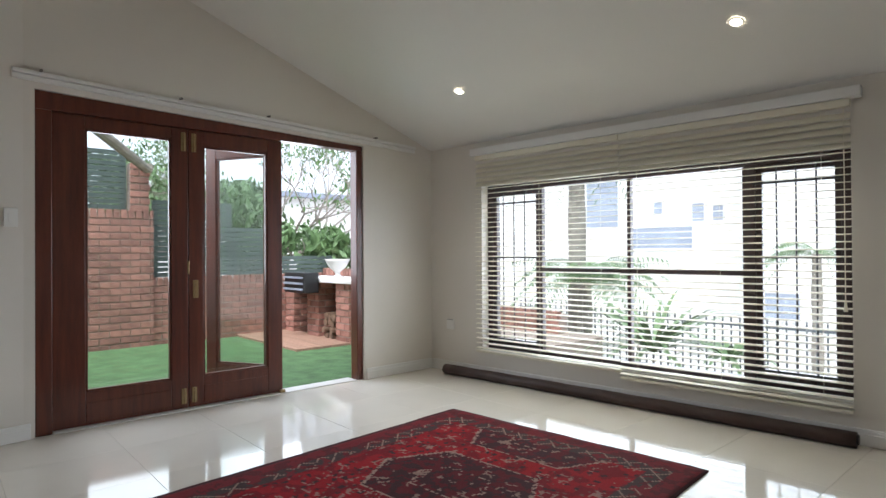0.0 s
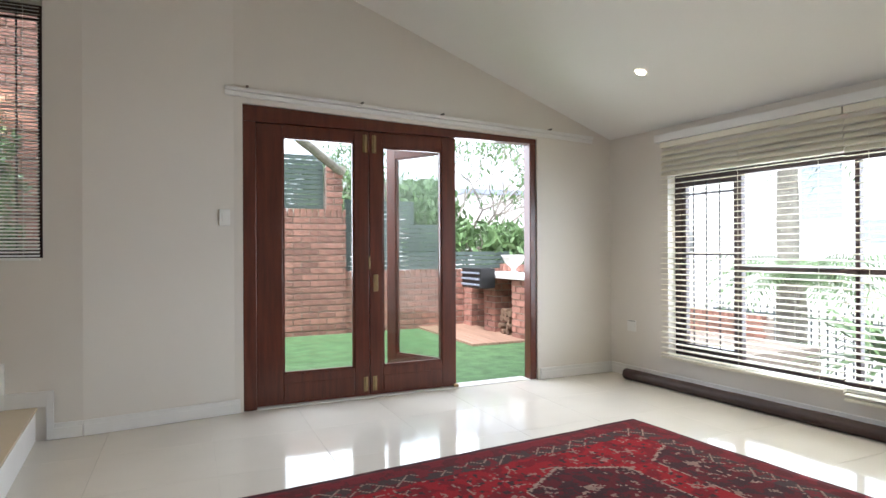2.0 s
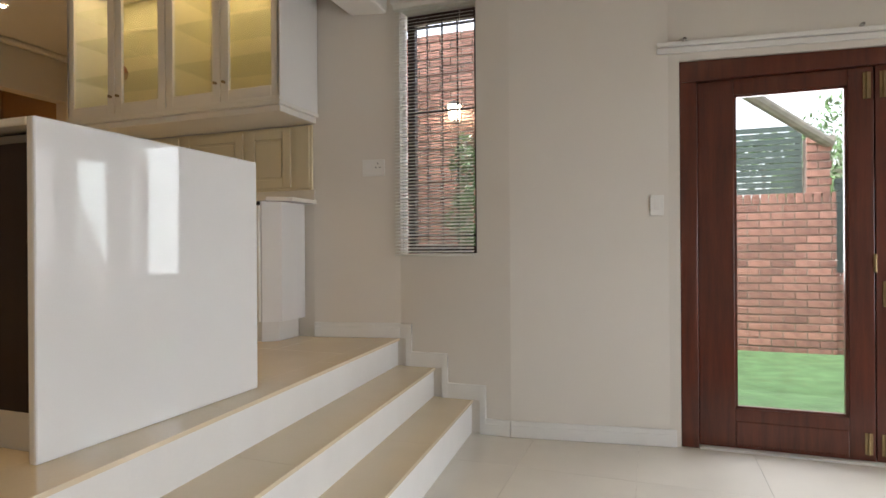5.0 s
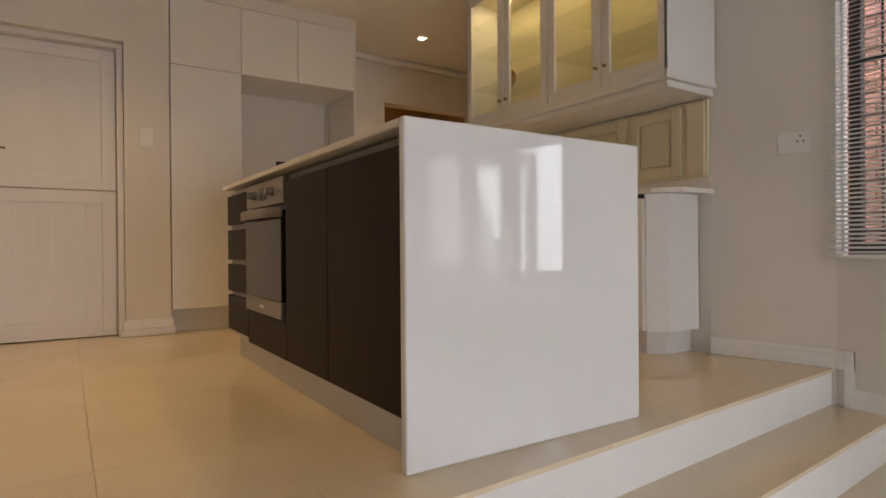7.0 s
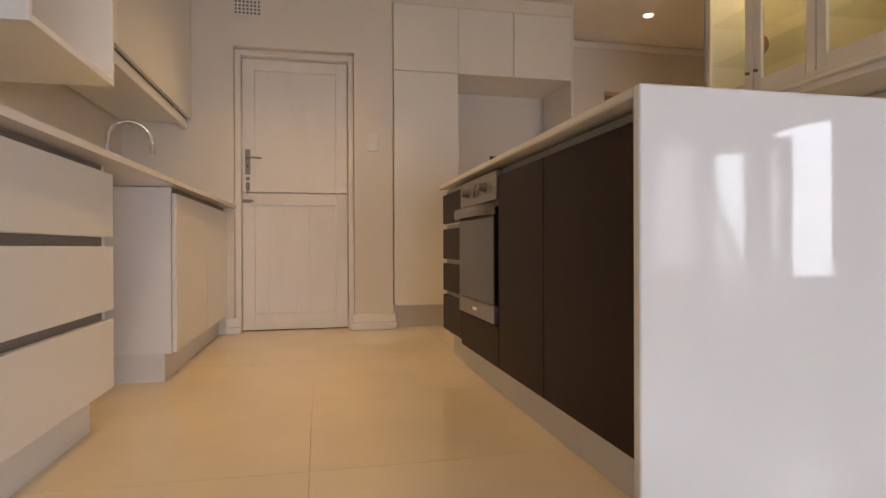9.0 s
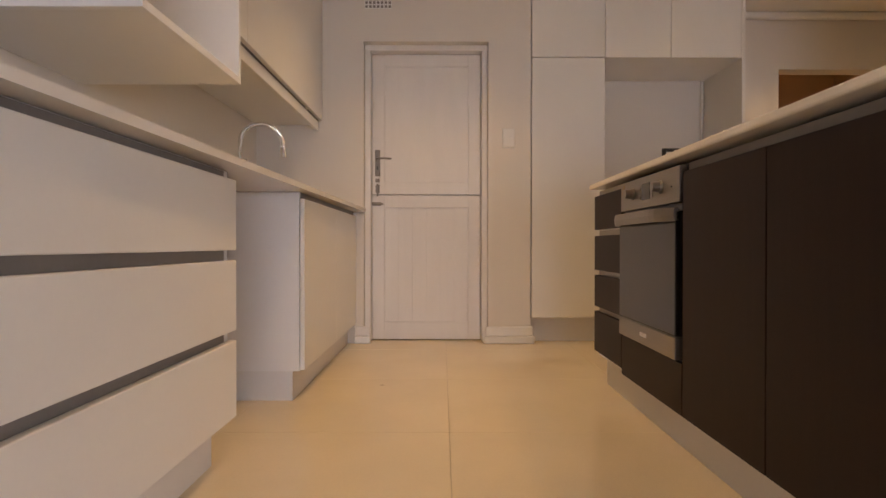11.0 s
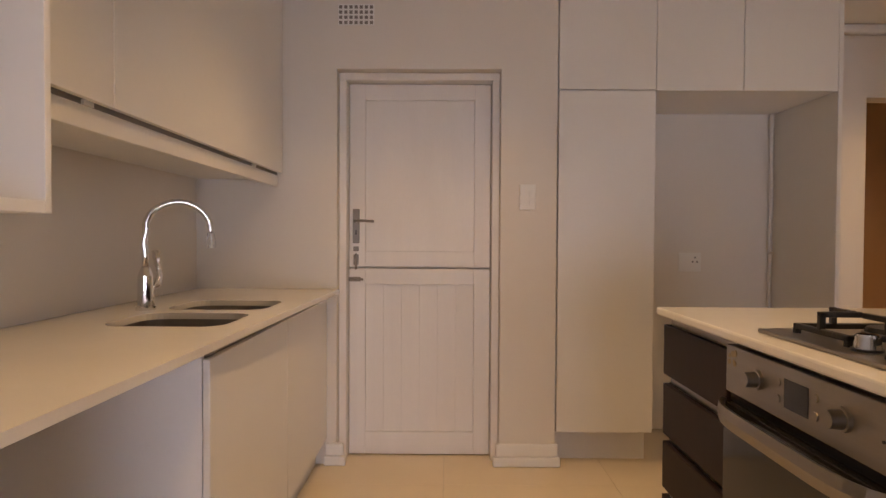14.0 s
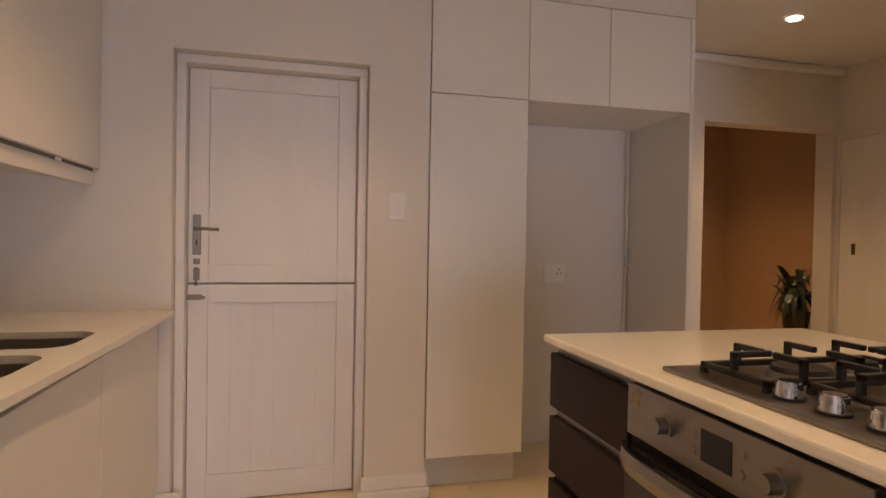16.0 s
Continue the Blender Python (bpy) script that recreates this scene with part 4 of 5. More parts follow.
part("door", B(0.109, 0.55, -2.158, -2.138, 2.498, 2.998, bev=0.002), CAB, fu, "white upper door")
part("door", B(-0.37, 0.105, -2.158, -2.138, 2.498, 2.998, bev=0.002), CAB, fu, "white upper door")
pp = cyl(bmesh.new(), (-0.345, -2.70, K), (-0.345, -2.70, 2.5), 0.008, seg=10)
cyl(pp, (-0.345, -2.70, 1.66), (-0.345, -2.66, 1.66), 0.008, seg=10)
pipe = thing("water_pipe", (-0.345, -2.70, K), "thin painted water pipe in the fridge recess", "pipe")
part("pipe_run", pp, WALL, pipe)

# glass cabinets on the west wall
gc = thing("glass_cabinet", (-1.1, -0.33, 2.04), "cream glass-fronted wall cabinet, lit inside", "wall cabinet")
GY0, GY1 = -1.235, 0.535
for nm, a in (("back_panel", (-1.318, -1.305, GY0, GY1, 2.07, 3.05)), ("bottom_panel", (-1.305, -0.93, GY0, GY1, 2.07, 2.09)), ("top_panel", (-1.305, -0.93, GY0, GY1, 3.03, 3.05))):
    part(nm, B(*a), CABIN, gc)
part("side_panel", B(-1.318, -0.905, GY1 - 0.02, GY1 + 0.002, 2.045, 3.06, bev=0.002), CABEND, gc, "white end panel")
part("side_panel", B(-1.318, -0.905, GY0 - 0.002, GY0 + 0.02, 2.045, 3.06, bev=0.002), CABEND, gc, "white end panel")
ms = bmesh.new()
box(ms, -1.318, -0.885, GY0, GY1 + 0.012, 2.03, 2.055, bev=0.006), box(ms, -1.318, -0.92, GY0, GY1 - 0.01, 1.99, 2.03, bev=0.006), box(ms, -0.93, -0.89, GY0, GY1 + 0.008, 2.055, 2.079, bev=0.004)
part("cornice_moulding", ms, CAB, gc)
n_d = 4
for k in range(n_d):
    a, b = GY0 + (GY1 - GY0) * k / n_d + 0.003, GY0 + (GY1 - GY0) * (k + 1) / n_d - 0.003
    f = bmesh.new()
    for q in ((a, a + 0.06, 2.08, 3.05), (b - 0.06, b, 2.08, 3.05), (a + 0.06, b - 0.06, 2.08, 2.15), (a + 0.06, b - 0.06, 2.98, 3.05)):
        box(f, -0.928, -0.905, *q, bev=0.004)
    d_ = part("glass_door", f, CAB, gc, "cream framed glass door")
    p = part("pane", B(-0.92, -0.916, a + 0.06, b - 0.06, 2.15, 2.98), PANE, d_)
    p.visible_shadow = False
    hx = a + 0.03 if k % 2 else b - 0.03
    part("knob", cyl(bmesh.new(), (-0.905, hx, 2.2), (-0.885, hx, 2.2), 0.009), BRASS, d_, "small brass knob")
    part("lamp", cyl(bmesh.new(), (-1.12, (a + b) / 2, 3.02), (-1.12, (a + b) / 2, 3.03), 0.03, seg=16), LAMPC, gc, "small lit cabinet lamp")
for z in (2.36, 2.62, 2.83):
    s_ = part("glass_shelf", B(-1.304, -0.94, GY0 + 0.022, GY1 - 0.022, z, z + 0.006), SHELFG, gc)
    s_.visible_shadow = False
for k in range(1, 4):
    yy = GY0 + (GY1 - GY0) * k / n_d
    if k == 2:
        part("divider", B(-1.304, -0.93, yy - 0.009, yy + 0.009, 2.09, 3.03), CABIN, gc)
vz = thing("dark_vase", (-1.1, -0.98, 2.366), "small dark round vase on a glass shelf", "vase")
prof = [(0.03, 0), (0.055, 0.03), (0.065, 0.07), (0.05, 0.11), (0.02, 0.13), (0.022, 0.155)]
v_ = bmesh.new()
prev = None
for r, z in prof:
    cur = [v_.verts.new((-1.1 + r * math.cos(2 * math.pi * k / 20), -0.98 + r * math.sin(2 * math.pi * k / 20), 2.367 + z)) for k in range(20)]
    if prev:
        for i in range(20):
            v_.faces.new((prev[i], prev[(i + 1) % 20], cur[(i + 1) % 20], cur[i]))
    else:
        v_.faces.new(cur[::-1])
    prev = cur
part("vase_body", v_, TERRA, vz, "dark brown glazed body", True)

# counter below it
lb = thing("west_base_cabinet", (-1.1, -0.3, K), "white base cabinet under the glass cabinet", "base cabinet")
part("carcass", prism([(-1.318, -1.2), (-0.98, -1.2), (-0.98, 0.34), (-1.06, 0.43), (-1.318, 0.43)], 0.70, 1.455), CABEND, lb)
part("plinth", prism([(-1.315, -1.19), (-1.03, -1.19), (-1.03, 0.30), (-1.10, 0.38), (-1.315, 0.38)], K, 0.70), KICK, lb, "white plinth")
part("door", B(-0.979, -0.96, -0.18, 0.33, 0.705, 1.43, bev=0.002), CAB, lb, "white cupboard door")
part("door", B(-0.979, -0.96, -0.75, -0.184, 0.705, 1.43, bev=0.002), CAB, lb, "white cupboard door")
# black strip painted in as the dark of the gap above the doors
part("shadow_rail", B(-0.9795, -0.97, -0.75, 0.33, 1.43, 1.454), BLACK, lb)
lt = thing("west_worktop", (-1.1, -0.3, 1.455), "cream stone worktop under the glass cabinet", "worktop")
part("worktop_slab", prism([(-1.318, -1.21), (-0.945, -1.21), (-0.945, 0.40), (-1.04, 0.525), (-1.318, 0.525)], 1.456, 1.48), STONE, lt)
part("upstand", B(-1.318, -1.298, -1.2, 0.52, 1.481, 1.55, bev=0.003), STONE, lt)
sp = thing("splashback_cupboard", (-1.3, -0.3, 1.56), "cream panelled cupboard front above the worktop", "cupboard")
part("frame_panel", B(-1.318, -1.30, -1.2, 0.5, 1.552, 1.982), CANE, sp)
for a, b in ((-1.15, -0.62), (-0.58, -0.05), (-0.01, 0.34)):
    f = bmesh.new()
    for q in ((a, a + 0.06, 1.57, 1.965), (b - 0.06, b, 1.57, 1.965), (a + 0.06, b - 0.06, 1.57, 1.63), (a + 0.06, b - 0.06, 1.905, 1.965)):
        box(f, -1.30, -1.285, *q, bev=0.003)
    box(f, -1.30, -1.292, a + 0.075, b - 0.075, 1.645, 1.89, bev=0.004)
    part("panel_door", f, CANE, sp)
part("end_stile", B(-1.30, -1.288, 0.38, 0.485, 1.56, 1.975, bev=0.003), CANE, sp)

# switches, sockets, vent
def plate(name, m, w, h, label, cat, marks):
    t = thing(name, m.translation, label, cat)
    b = B(-w / 2, w / 2, 0, 0.009, -h / 2, h / 2, bev=0.003)
    b.transform(m)
    part("plate", b, PLASTIC, t)
    for nm, x, z, a, c, mt in marks:
        b = B(x - a / 2, x + a / 2, 0.008, 0.012, z - c / 2, z + c / 2, bev=0.001)
        b.transform(m)
        part(nm, b, mt, t)


Mx = lambda x, y, z: Matrix.Translation((x, y, z)) @ Matrix.Rotation(-math.pi / 2, 4, "Z")
SWL = Matrix.Translation((-1.558, 2.655, 1.395)) @ Matrix.Rotation(math.radians(-90 + 8.1), 4, "Z")
plate("light_switch", SWL, 0.075, 0.118, "white plastic light switch plate", "switch", [("rocker", 0, 0, 0.03, 0.05, PLASTIC)])
holes = [("pin_hole", -0.03 + dx, 0.01 + dz, 0.008, 0.008, BLACK) for dx, dz in ((0, 0.018), (-0.013, -0.008), (0.013, -0.008))]
two = [("rocker", -0.02, 0.02, 0.022, 0.03, TRIM), ("rocker", 0.02, 0.02, 0.022, 0.03, TRIM), ("rocker", -0.02, -0.025, 0.022, 0.03, TRIM), ("rocker", 0.02, -0.025, 0.022, 0.03, TRIM)]
plate("wall_socket", Matrix.Translation((-1.406, 0.905, 1.687)) @ Matrix.Rotation(math.radians(-90 + 11), 4, "Z"), 0.15, 0.11, "white double wall socket plate", "socket", holes + [("rocker", 0.035, 0.01, 0.03, 0.035, TRIM)])
plate("light_switch", Matrix.Translation((1.205, -2.128, 1.95)), 0.082, 0.13, "white four-gang switch plate", "switch", two)
plate("wall_socket", Matrix.Translation((0.13, -2.718, 1.60)), 0.135, 0.115, "white switched socket in the fridge recess", "socket", holes + [("rocker", 0.04, 0.0, 0.02, 0.03, TRIM)])
plate("wall_socket", WIN @ Matrix.Translation((0.26, -0.001, 0.46)) @ Matrix.Rotation(math.pi, 4, "Z"), 0.10, 0.10, "white wall socket near the corner", "socket", [("slot", 0, 0.045, 0.08, 0.006, GAPM)])
vt = thing("air_vent", (2.08, -2.13, 2.9), "white perforated air vent", "vent")
part("vent_plate", B(1.99, 2.172, -2.129, -2.122, 2.818, 2.925, bev=0.002), TRIM, vt)
for i in range(7):
    for j in range(4):
        x, z = 2.003 + i * 0.026, 2.831 + j * 0.026
        part("vent_hole", B(x - 0.008, x + 0.008, -2.1225, -2.1205, z - 0.008, z + 0.008), GAPM, vt)

# downlights
def downlight(m, r=0.045):
    d = new("downlight")
    d.empty_display_size = 0.05
    d.matrix_basis = m
    tagged(d, "white recessed ceiling downlight, switched on", "downlight", "recessed downlights")
    rb = bmesh.new()
    for k in range(24):
        a0, a1 = 2 * math.pi * k / 24, 2 * math.pi * (k + 1) / 24
        vs = [rb.verts.new((q * math.cos(a), q * math.sin(a), z)) for a in (a0, a1) for q, z in ((r + 0.014, 0.0), (r + 0.01, -0.006), (r, -0.004))]
        rb.faces.new((vs[0], vs[3], vs[4], vs[1])), rb.faces.new((vs[1], vs[4], vs[5], vs[2]))
    o = new("rim", to_mesh("rim", rb, TRIM))
    o.parent = d
    o2 = new("bulb", to_mesh("bulb", cyl(bmesh.new(), (0, 0, -0.003), (0, 0, 0.0), r, seg=24), LAMPON))
    o2.parent = d
    o2["label"] = "glowing bulb"
    return d


tilt = math.degrees(math.atan(-0.365))
d0 = downlight(pose(-0.48, 5.46, roof_z(5.46, -0.48) - 0.003, tilt), 0.03)
for x, y in ((1.575, 5.67), (-0.4, 3.2), (2.6, 3.2)):
    copy_thing(d0, pose(x, y, roof_z(y, x) - 0.003, tilt))
KL = [(-1.09, -2.2), (0.2, -0.2), (1.7, 0.0), (1.7, -1.3), (-1.5, -3.7)]
for x, y in KL:
    copy_thing(d0, pose(x, y, KC - 0.002))
    s = bpy.data.lights.new("downlight_beam", "SPOT")
    s.energy, s.color, s.spot_size, s.spot_blend, s.shadow_soft_size = SPOT_POWER, (1.0, 0.65, 0.26), radians(110), 0.9, 0.05
    new("downlight_beam", s).matrix_basis = look((x, y, KC - 0.02), (x, y, 0))
for x, y in ((-0.48, 5.46), (1.575, 5.67)):
    s = bpy.data.lights.new("downlight_beam", "SPOT")
    s.energy, s.color, s.spot_size, s.spot_blend, s.shadow_soft_size = 8, (1.0, 0.88, 0.7), radians(100), 0.8, 0.05
    new("downlight_beam", s).matrix_basis = look((x, y, roof_z(y, x) - 0.03), (x, y, 0))
s = bpy.data.lights.new("cabinet_beam", "AREA")
s.shape, s.size, s.size_y, s.energy, s.color = "RECTANGLE", 0.1, 1.6, CAB_POWER, (1.0, 0.68, 0.27)
new("cabinet_beam", s).matrix_basis = pose(-1.1, -0.335, 3.015)

# ---- living room things ----
cr_ = thing("curtain_rail", (-1.55, 4.25, 2.26), "white curtain rail above the folding door", "curtain rail")
rb = bmesh.new()
box(rb, -1.571, -1.535, 2.66, 5.87, 2.235, 2.262, bev=0.005), box(rb, -1.571, -1.55, 2.66, 5.87, 2.20, 2.232, bev=0.004)
sag = lambda y: -0.04 * (y - 4.26) + 0.005
for v in rb.verts:
    v.co.z += sag(v.co.y)
part("rail", rb, TRIM, cr_)
for yy in (2.81, 3.66, 4.34, 5.39):
    b_ = B(-1.569, -1.515, yy - 0.008, yy + 0.008, 2.262 + sag(yy), 2.276 + sag(yy), bev=0.003)
    part("bracket", b_, GAPM, cr_, "small metal bracket")
rl = thing("floor_roll", (0.4, 6.1, 0), "dark brown rolled mat lying along the wall", "rolled mat")
m_a, m_b = WIN @ Vector((0.30, -0.12, 0.05)), WIN @ Vector((3.545, -0.09, 0.05))
r_ = tube(bmesh.new(), [m_a.lerp(m_b, k / 24) for k in range(25)], lambda s: 0.05 + 0.002 * math.sin(40 * s), 14)
for v in r_.verts:
    v.co.z = 0.047 + (v.co.z - 0.05) * (0.9 if v.co.z > 0.05 else 0.94)
part("roll", r_, ROLL, rl, "", True)
e_ = tube(bmesh.new(), [m_b, m_b + (m_b - m_a).normalized() * 0.012], 0.03, 12)
part("roll_core", e_, BLACK, rl, "dark hollow end")
RW, RL = 1.81, 2.9
rugm = Matrix.Translation((-0.253, 5.166, 0)) @ Matrix.Rotation(math.radians(5.0), 4, "Z") @ Matrix.Translation((RW / 2, -RL / 2, 0))
rb = bmesh.new()
nx, ny = 36, 58
grid = [[rb.verts.new(((i / nx - 0.5) * RW + 0.006 * noise.noise((j * 0.2, 3, 0)) * (abs(i / nx - 0.5) > 0.49), (j / ny - 0.5) * RL + 0.006 * noise.noise((i * 0.25, 7, 0)) * (abs(j / ny - 0.5) > 0.49), 0.009 + 0.003 * noise.noise((i * 0.12, j * 0.12, 1)))) for j in range(ny + 1)] for i in range(nx + 1)]
for i in range(nx):
    for j in range(ny):
        rb.faces.new((grid[i][j], grid[i + 1][j], grid[i + 1][j + 1], grid[i][j + 1]))
border = [e for e in rb.edges if e.is_boundary]
ex = bmesh.ops.extrude_edge_only(rb, edges=border)
for g in ex["geom"]:
    if isinstance(g, bmesh.types.BMVert):
        g.co.z = 0.0005
rug = new("rug", to_mesh("rug", rb, rug_mat(RW, RL), True))
rug.matrix_basis = rugm
tagged(rug, "red wool tribal rug with dark borders and medallions", "rug")

# hall: plant on a stand
pl = thing("pot_plant", (-2.17, -3.2, K), "dark leafy pot plant on a stand in the hall", "plant")
s_ = cyl(bmesh.new(), (-2.17, -3.2, K), (-2.17, -3.2, K + 0.03), 0.14, seg=20)
cyl(s_, (-2.17, -3.2, K + 0.03), (-2.17, -3.2, 1.0), 0.03, seg=12), cyl(s_, (-2.17, -3.2, 1.0), (-2.17, -3.2, 1.03), 0.15, seg=20)
part("stand", s_, WENGE, pl, "dark wooden stand")
part("pot", cyl(bmesh.new(), (-2.17, -3.2, 1.03), (-2.17, -3.2, 1.28), 0.07, 0.1, seg=20), ROLL, pl, "dark brown pot")


def blade(bm, base, ang, length, rise, droop, width, n=6):
    d = Vector((math.cos(ang), math.sin(ang), 0))
    side = Vector((-d.y, d.x, 0))
    pv = None
    for k in range(n + 1):
        s = k / n
        c = Vector(base) + d * length * s + Vector((0, 0, rise * s - droop * s * s))
        w = width * math.sin(math.pi * min(0.98, s * 0.85 + 0.12))
        cur = (bm.verts.new(c - side * w), bm.verts.new(c + side * w))
        if pv:
            bm.faces.new((pv[0], pv[1], cur[1], cur[0]))
        pv = cur


rng = random.Random(5)
b_ = bmesh.new()
for k in range(80):
    blade(b_, (-2.17 + rng.uniform(-0.05, 0.05), -3.2 + rng.uniform(-0.05, 0.05), 1.3 + rng.uniform(0, 0.15)), rng.uniform(0, 6.28), rng.uniform(0.1, 0.2), rng.uniform(0.15, 0.5), rng.uniform(0.25, 0.5), rng.uniform(0.018, 0.034))
part("leaves", b_, LEAFD, pl, "dark drooping leaves")

sp_ = bmesh.new()
blade(sp_, (1.92, -0.95, K + 0.001), 0.4, 0.022, 0.006, 0.006, 0.006, 3)
tagged(new("dry_leaf", to_mesh("dry_leaf", sp_, ROLL)), "tiny dry brown leaf on the kitchen floor", "leaf")

# ---- outside ----
ground = struct("ground", B(-400, 400, -400, 400, -1.6, -1.3), PAVE, "pale paved ground", "ground")
struct("terrace", B(-9, -1.8, -2, 9.5, -1.3, -0.06), MORTAR, "raised paved patio slab", "terrace")
struct("lawn", B(-5.4, -1.72, -1.5, 6.9, -0.06, -0.03), TURF, "bright green artificial turf on the patio", "lawn")
deck = thing("deck", (-4.4, 6.1, -0.03), "reddish timber deck beside the barbecue", "deck")
for k in range(9):
    y = 5.62 + k * 0.095
    part("plank", B(-5.38, -3.55 - 0.0 * k, y, y + 0.088, -0.03, 0.0, bev=0.003), DECKM, deck)


def brick_wall(name, x0, x1, y0, y1, z0, z1, faces, label, cap=True):
    """Mortar core with bricks of their own on the faces named: 'e' faces +x, 's' faces -y."""
    w = struct(name, B(x0 + 0.012, x1 - 0.012, y0 + 0.012, y1 - 0.012, z0, z1 - 0.01), MORTAR, label, "brick wall")
    L, H, G = 0.222, 0.073, 0.0125
    me = {}
    for f in faces:
        a, b = (y0, y1) if f == "e" else (x0, x1)
        rows = int((z1 - z0) / (H + G))
        for r in range(rows):
            z = z0 + (r + 0.5) * (z1 - z0) / rows
            top = cap and r == rows - 1
            pos = a - (0.117 if r % 2 else 0)
            step = (H + G) if top else (L + G)
            while pos < b - 0.02:
                s, e = max(pos, a), min(pos + step - G, b)
                pos += step
                if e - s < 0.03:
                    continue
                ln = round(e - s, 2)
                hh = H * (1.5 if top else 1.0)
                key = (f, ln, top)
                if key not in me:
                    q = B(-0.02, 0.02, -ln / 2, ln / 2, -H / 2, hh - H / 2, bev=0.004) if f == "e" else B(-ln / 2, ln / 2, -0.02, 0.02, -H / 2, hh - H / 2, bev=0.004)
                    me[key] = to_mesh("brick", q, BRICK)
                c = (s + e) / 2
                j = random.uniform(-0.003, 0.003)
                piece("brick", me[key], w, (x1 - 0.019 + j, c, z) if f == "e" else (c, y0 + 0.019 + j, z))
    return w


brick_wall("patio_wall", -5.58, -5.34, 2.35, 4.5, -0.06, 1.71, "e", "tall red face-brick patio wall")
brick_wall("patio_wall_2", -5.62, -5.38, 4.5, 7.3, -0.06, 0.83, "e", "low red face-brick patio wall")
brick_wall("patio_pillar", -5.58, -5.34, 4.22, 4.46, 1.72, 2.36, "e", "red face-brick pillar", False)


def screen(y0, y1, z0, z1, x, label):
    s = thing("slatted_screen", (x, (y0 + y1) / 2, z0), label, "screen", "slatted screens")
    z = z0 + 0.02
    while z < z1:
        part("slat", B(x - 0.01, x + 0.01, y0, y1, z, z + 0.058), SCREEN, s)
        z += 0.07
    for yy in (y0 + 0.03, y1 - 0.06):
        part("post", B(x - 0.05, x - 0.011, yy, yy + 0.05, z0, z1), SCREEN, s)


screen(2.35, 4.2, 1.73, 2.46, -5.46, "grey-green slatted timber screen on the tall wall")
screen(4.52, 5.6, 0.84, 1.85, -5.5, "grey-green slatted timber screen on the low wall")
screen(5.6, 6.2, 0.84, 1.5, -5.5, "grey-green slatted timber screen on the low wall")
screen(6.2, 7.3, 0.84, 1.08, -5.5, "grey-green slatted timber screen stepping down")
brick_wall("patio_wall_3", -5.4, -2.0, 7.05, 7.28, -0.06, 0.9, "s", "red face-brick wall behind the barbecue")
# barbecue counter
for xa, xb in ((-5.36, -5.1), (-4.69, -4.36), (-3.9, -3.575)):
    brick_wall("barbecue_pier", xa, xb, 6.38, 7.0, -0.03, 0.76, "es", "red face-brick barbecue pier", False)
bq = thing("barbecue_counter", (-4.4, 6.7, 0.76), "pale concrete barbecue counter on brick piers", "counter")
part("counter_slab", B(-5.3, -3.3, 6.32, 7.03, 0.762, 0.812, bev=0.008), PLASTER, bq)
gr = thing("barbecue_grill", (-4.75, 6.4, 0.55), "black steel barbecue firebox", "barbecue")
f = bmesh.new()
box(f, -4.8, -4.22, 6.08, 6.31, 0.62, 0.90, bev=0.012)
part("firebox", f, BLACK, gr)
for z in (0.66, 0.74, 0.82):
    part("louvre", B(-4.77, -4.25, 6.05, 6.079, z, z + 0.025), SLATEG, gr)
ur = thing("garden_urn", (-4.13, 6.55, 0.812), "white stone garden urn on the counter", "urn")
u_ = bmesh.new()
prev = None
for r, z in ((0.09, 0), (0.09, 0.02), (0.035, 0.05), (0.04, 0.09), (0.12, 0.16), (0.16, 0.24), (0.18, 0.27), (0.15, 0.27)):
    cur = [u_.verts.new((-4.13 + r * math.cos(2 * math.pi * k / 20), 6.55 + r * math.sin(2 * math.pi * k / 20), 0.813 + z)) for k in range(20)]
    if prev:
        for i in range(20):
            u_.faces.new((prev[i], prev[(i + 1) % 20], cur[(i + 1) % 20], cur[i]))
    else:
        u_.faces.new(cur[::-1])
    prev = cur
u_.faces.new(prev)
part("urn_body", u_, PLASTER, ur, "", True)
rng = random.Random(2)
wp = thing("firewood_stack", (-4.14, 6.6, -0.03), "small stack of split firewood between the piers", "firewood")
for r in range(4):
    for k in range(3):
        x, z = -4.26 + k * 0.12 + 0.04 * (r % 2), 0.02 + r * 0.085
        l_ = cyl(bmesh.new(), (x + rng.uniform(-0.03, 0.03), 6.40 + rng.uniform(-0.05, 0.03), z + rng.uniform(0, 0.02)), (x + rng.uniform(-0.03, 0.03), 6.9, z + rng.uniform(0, 0.03)), rng.uniform(0.035, 0.05), seg=7)
        part("log", l_, LOGM, wp)
# pergola beam and lamp outside
pg = thing("pergola_beam", (-3.6, 3.6, 2.4), "grey painted slanting roof beam over the patio", "beam")
part("beam", tube(bmesh.new(), [(-5.4, 4.45, 2.28), (-1.79, 2.0, 2.95)], 0.06, 10), BARK, pg)
part("post", B(-5.42, -5.35, 4.42, 4.5, 2.3, 2.36), BARK, pg)
brick_wall("outer_wall", -3.9, -3.66, -1.2, 2.0, -0.06, 3.4, "e", "red face-brick wall outside the narrow window", False)
ol = thing("outdoor_lamp", (-3.63, 0.74, 2.44), "lit outdoor wall lantern", "wall lamp")
part("lantern", cyl(bmesh.new(), (-3.55, 0.74, 2.47), (-3.55, 0.74, 2.60), 0.05, 0.07, seg=12), LAMPON, ol, "glowing lantern glass")
part("cap", cyl(bmesh.new(), (-3.55, 0.74, 2.60), (-3.55, 0.74, 2.66), 0.1, 0.01, seg=12), BLACK, ol)
part("bracket", B(-3.662, -3.55, 0.73, 0.75, 2.43, 2.47), BLACK, ol)


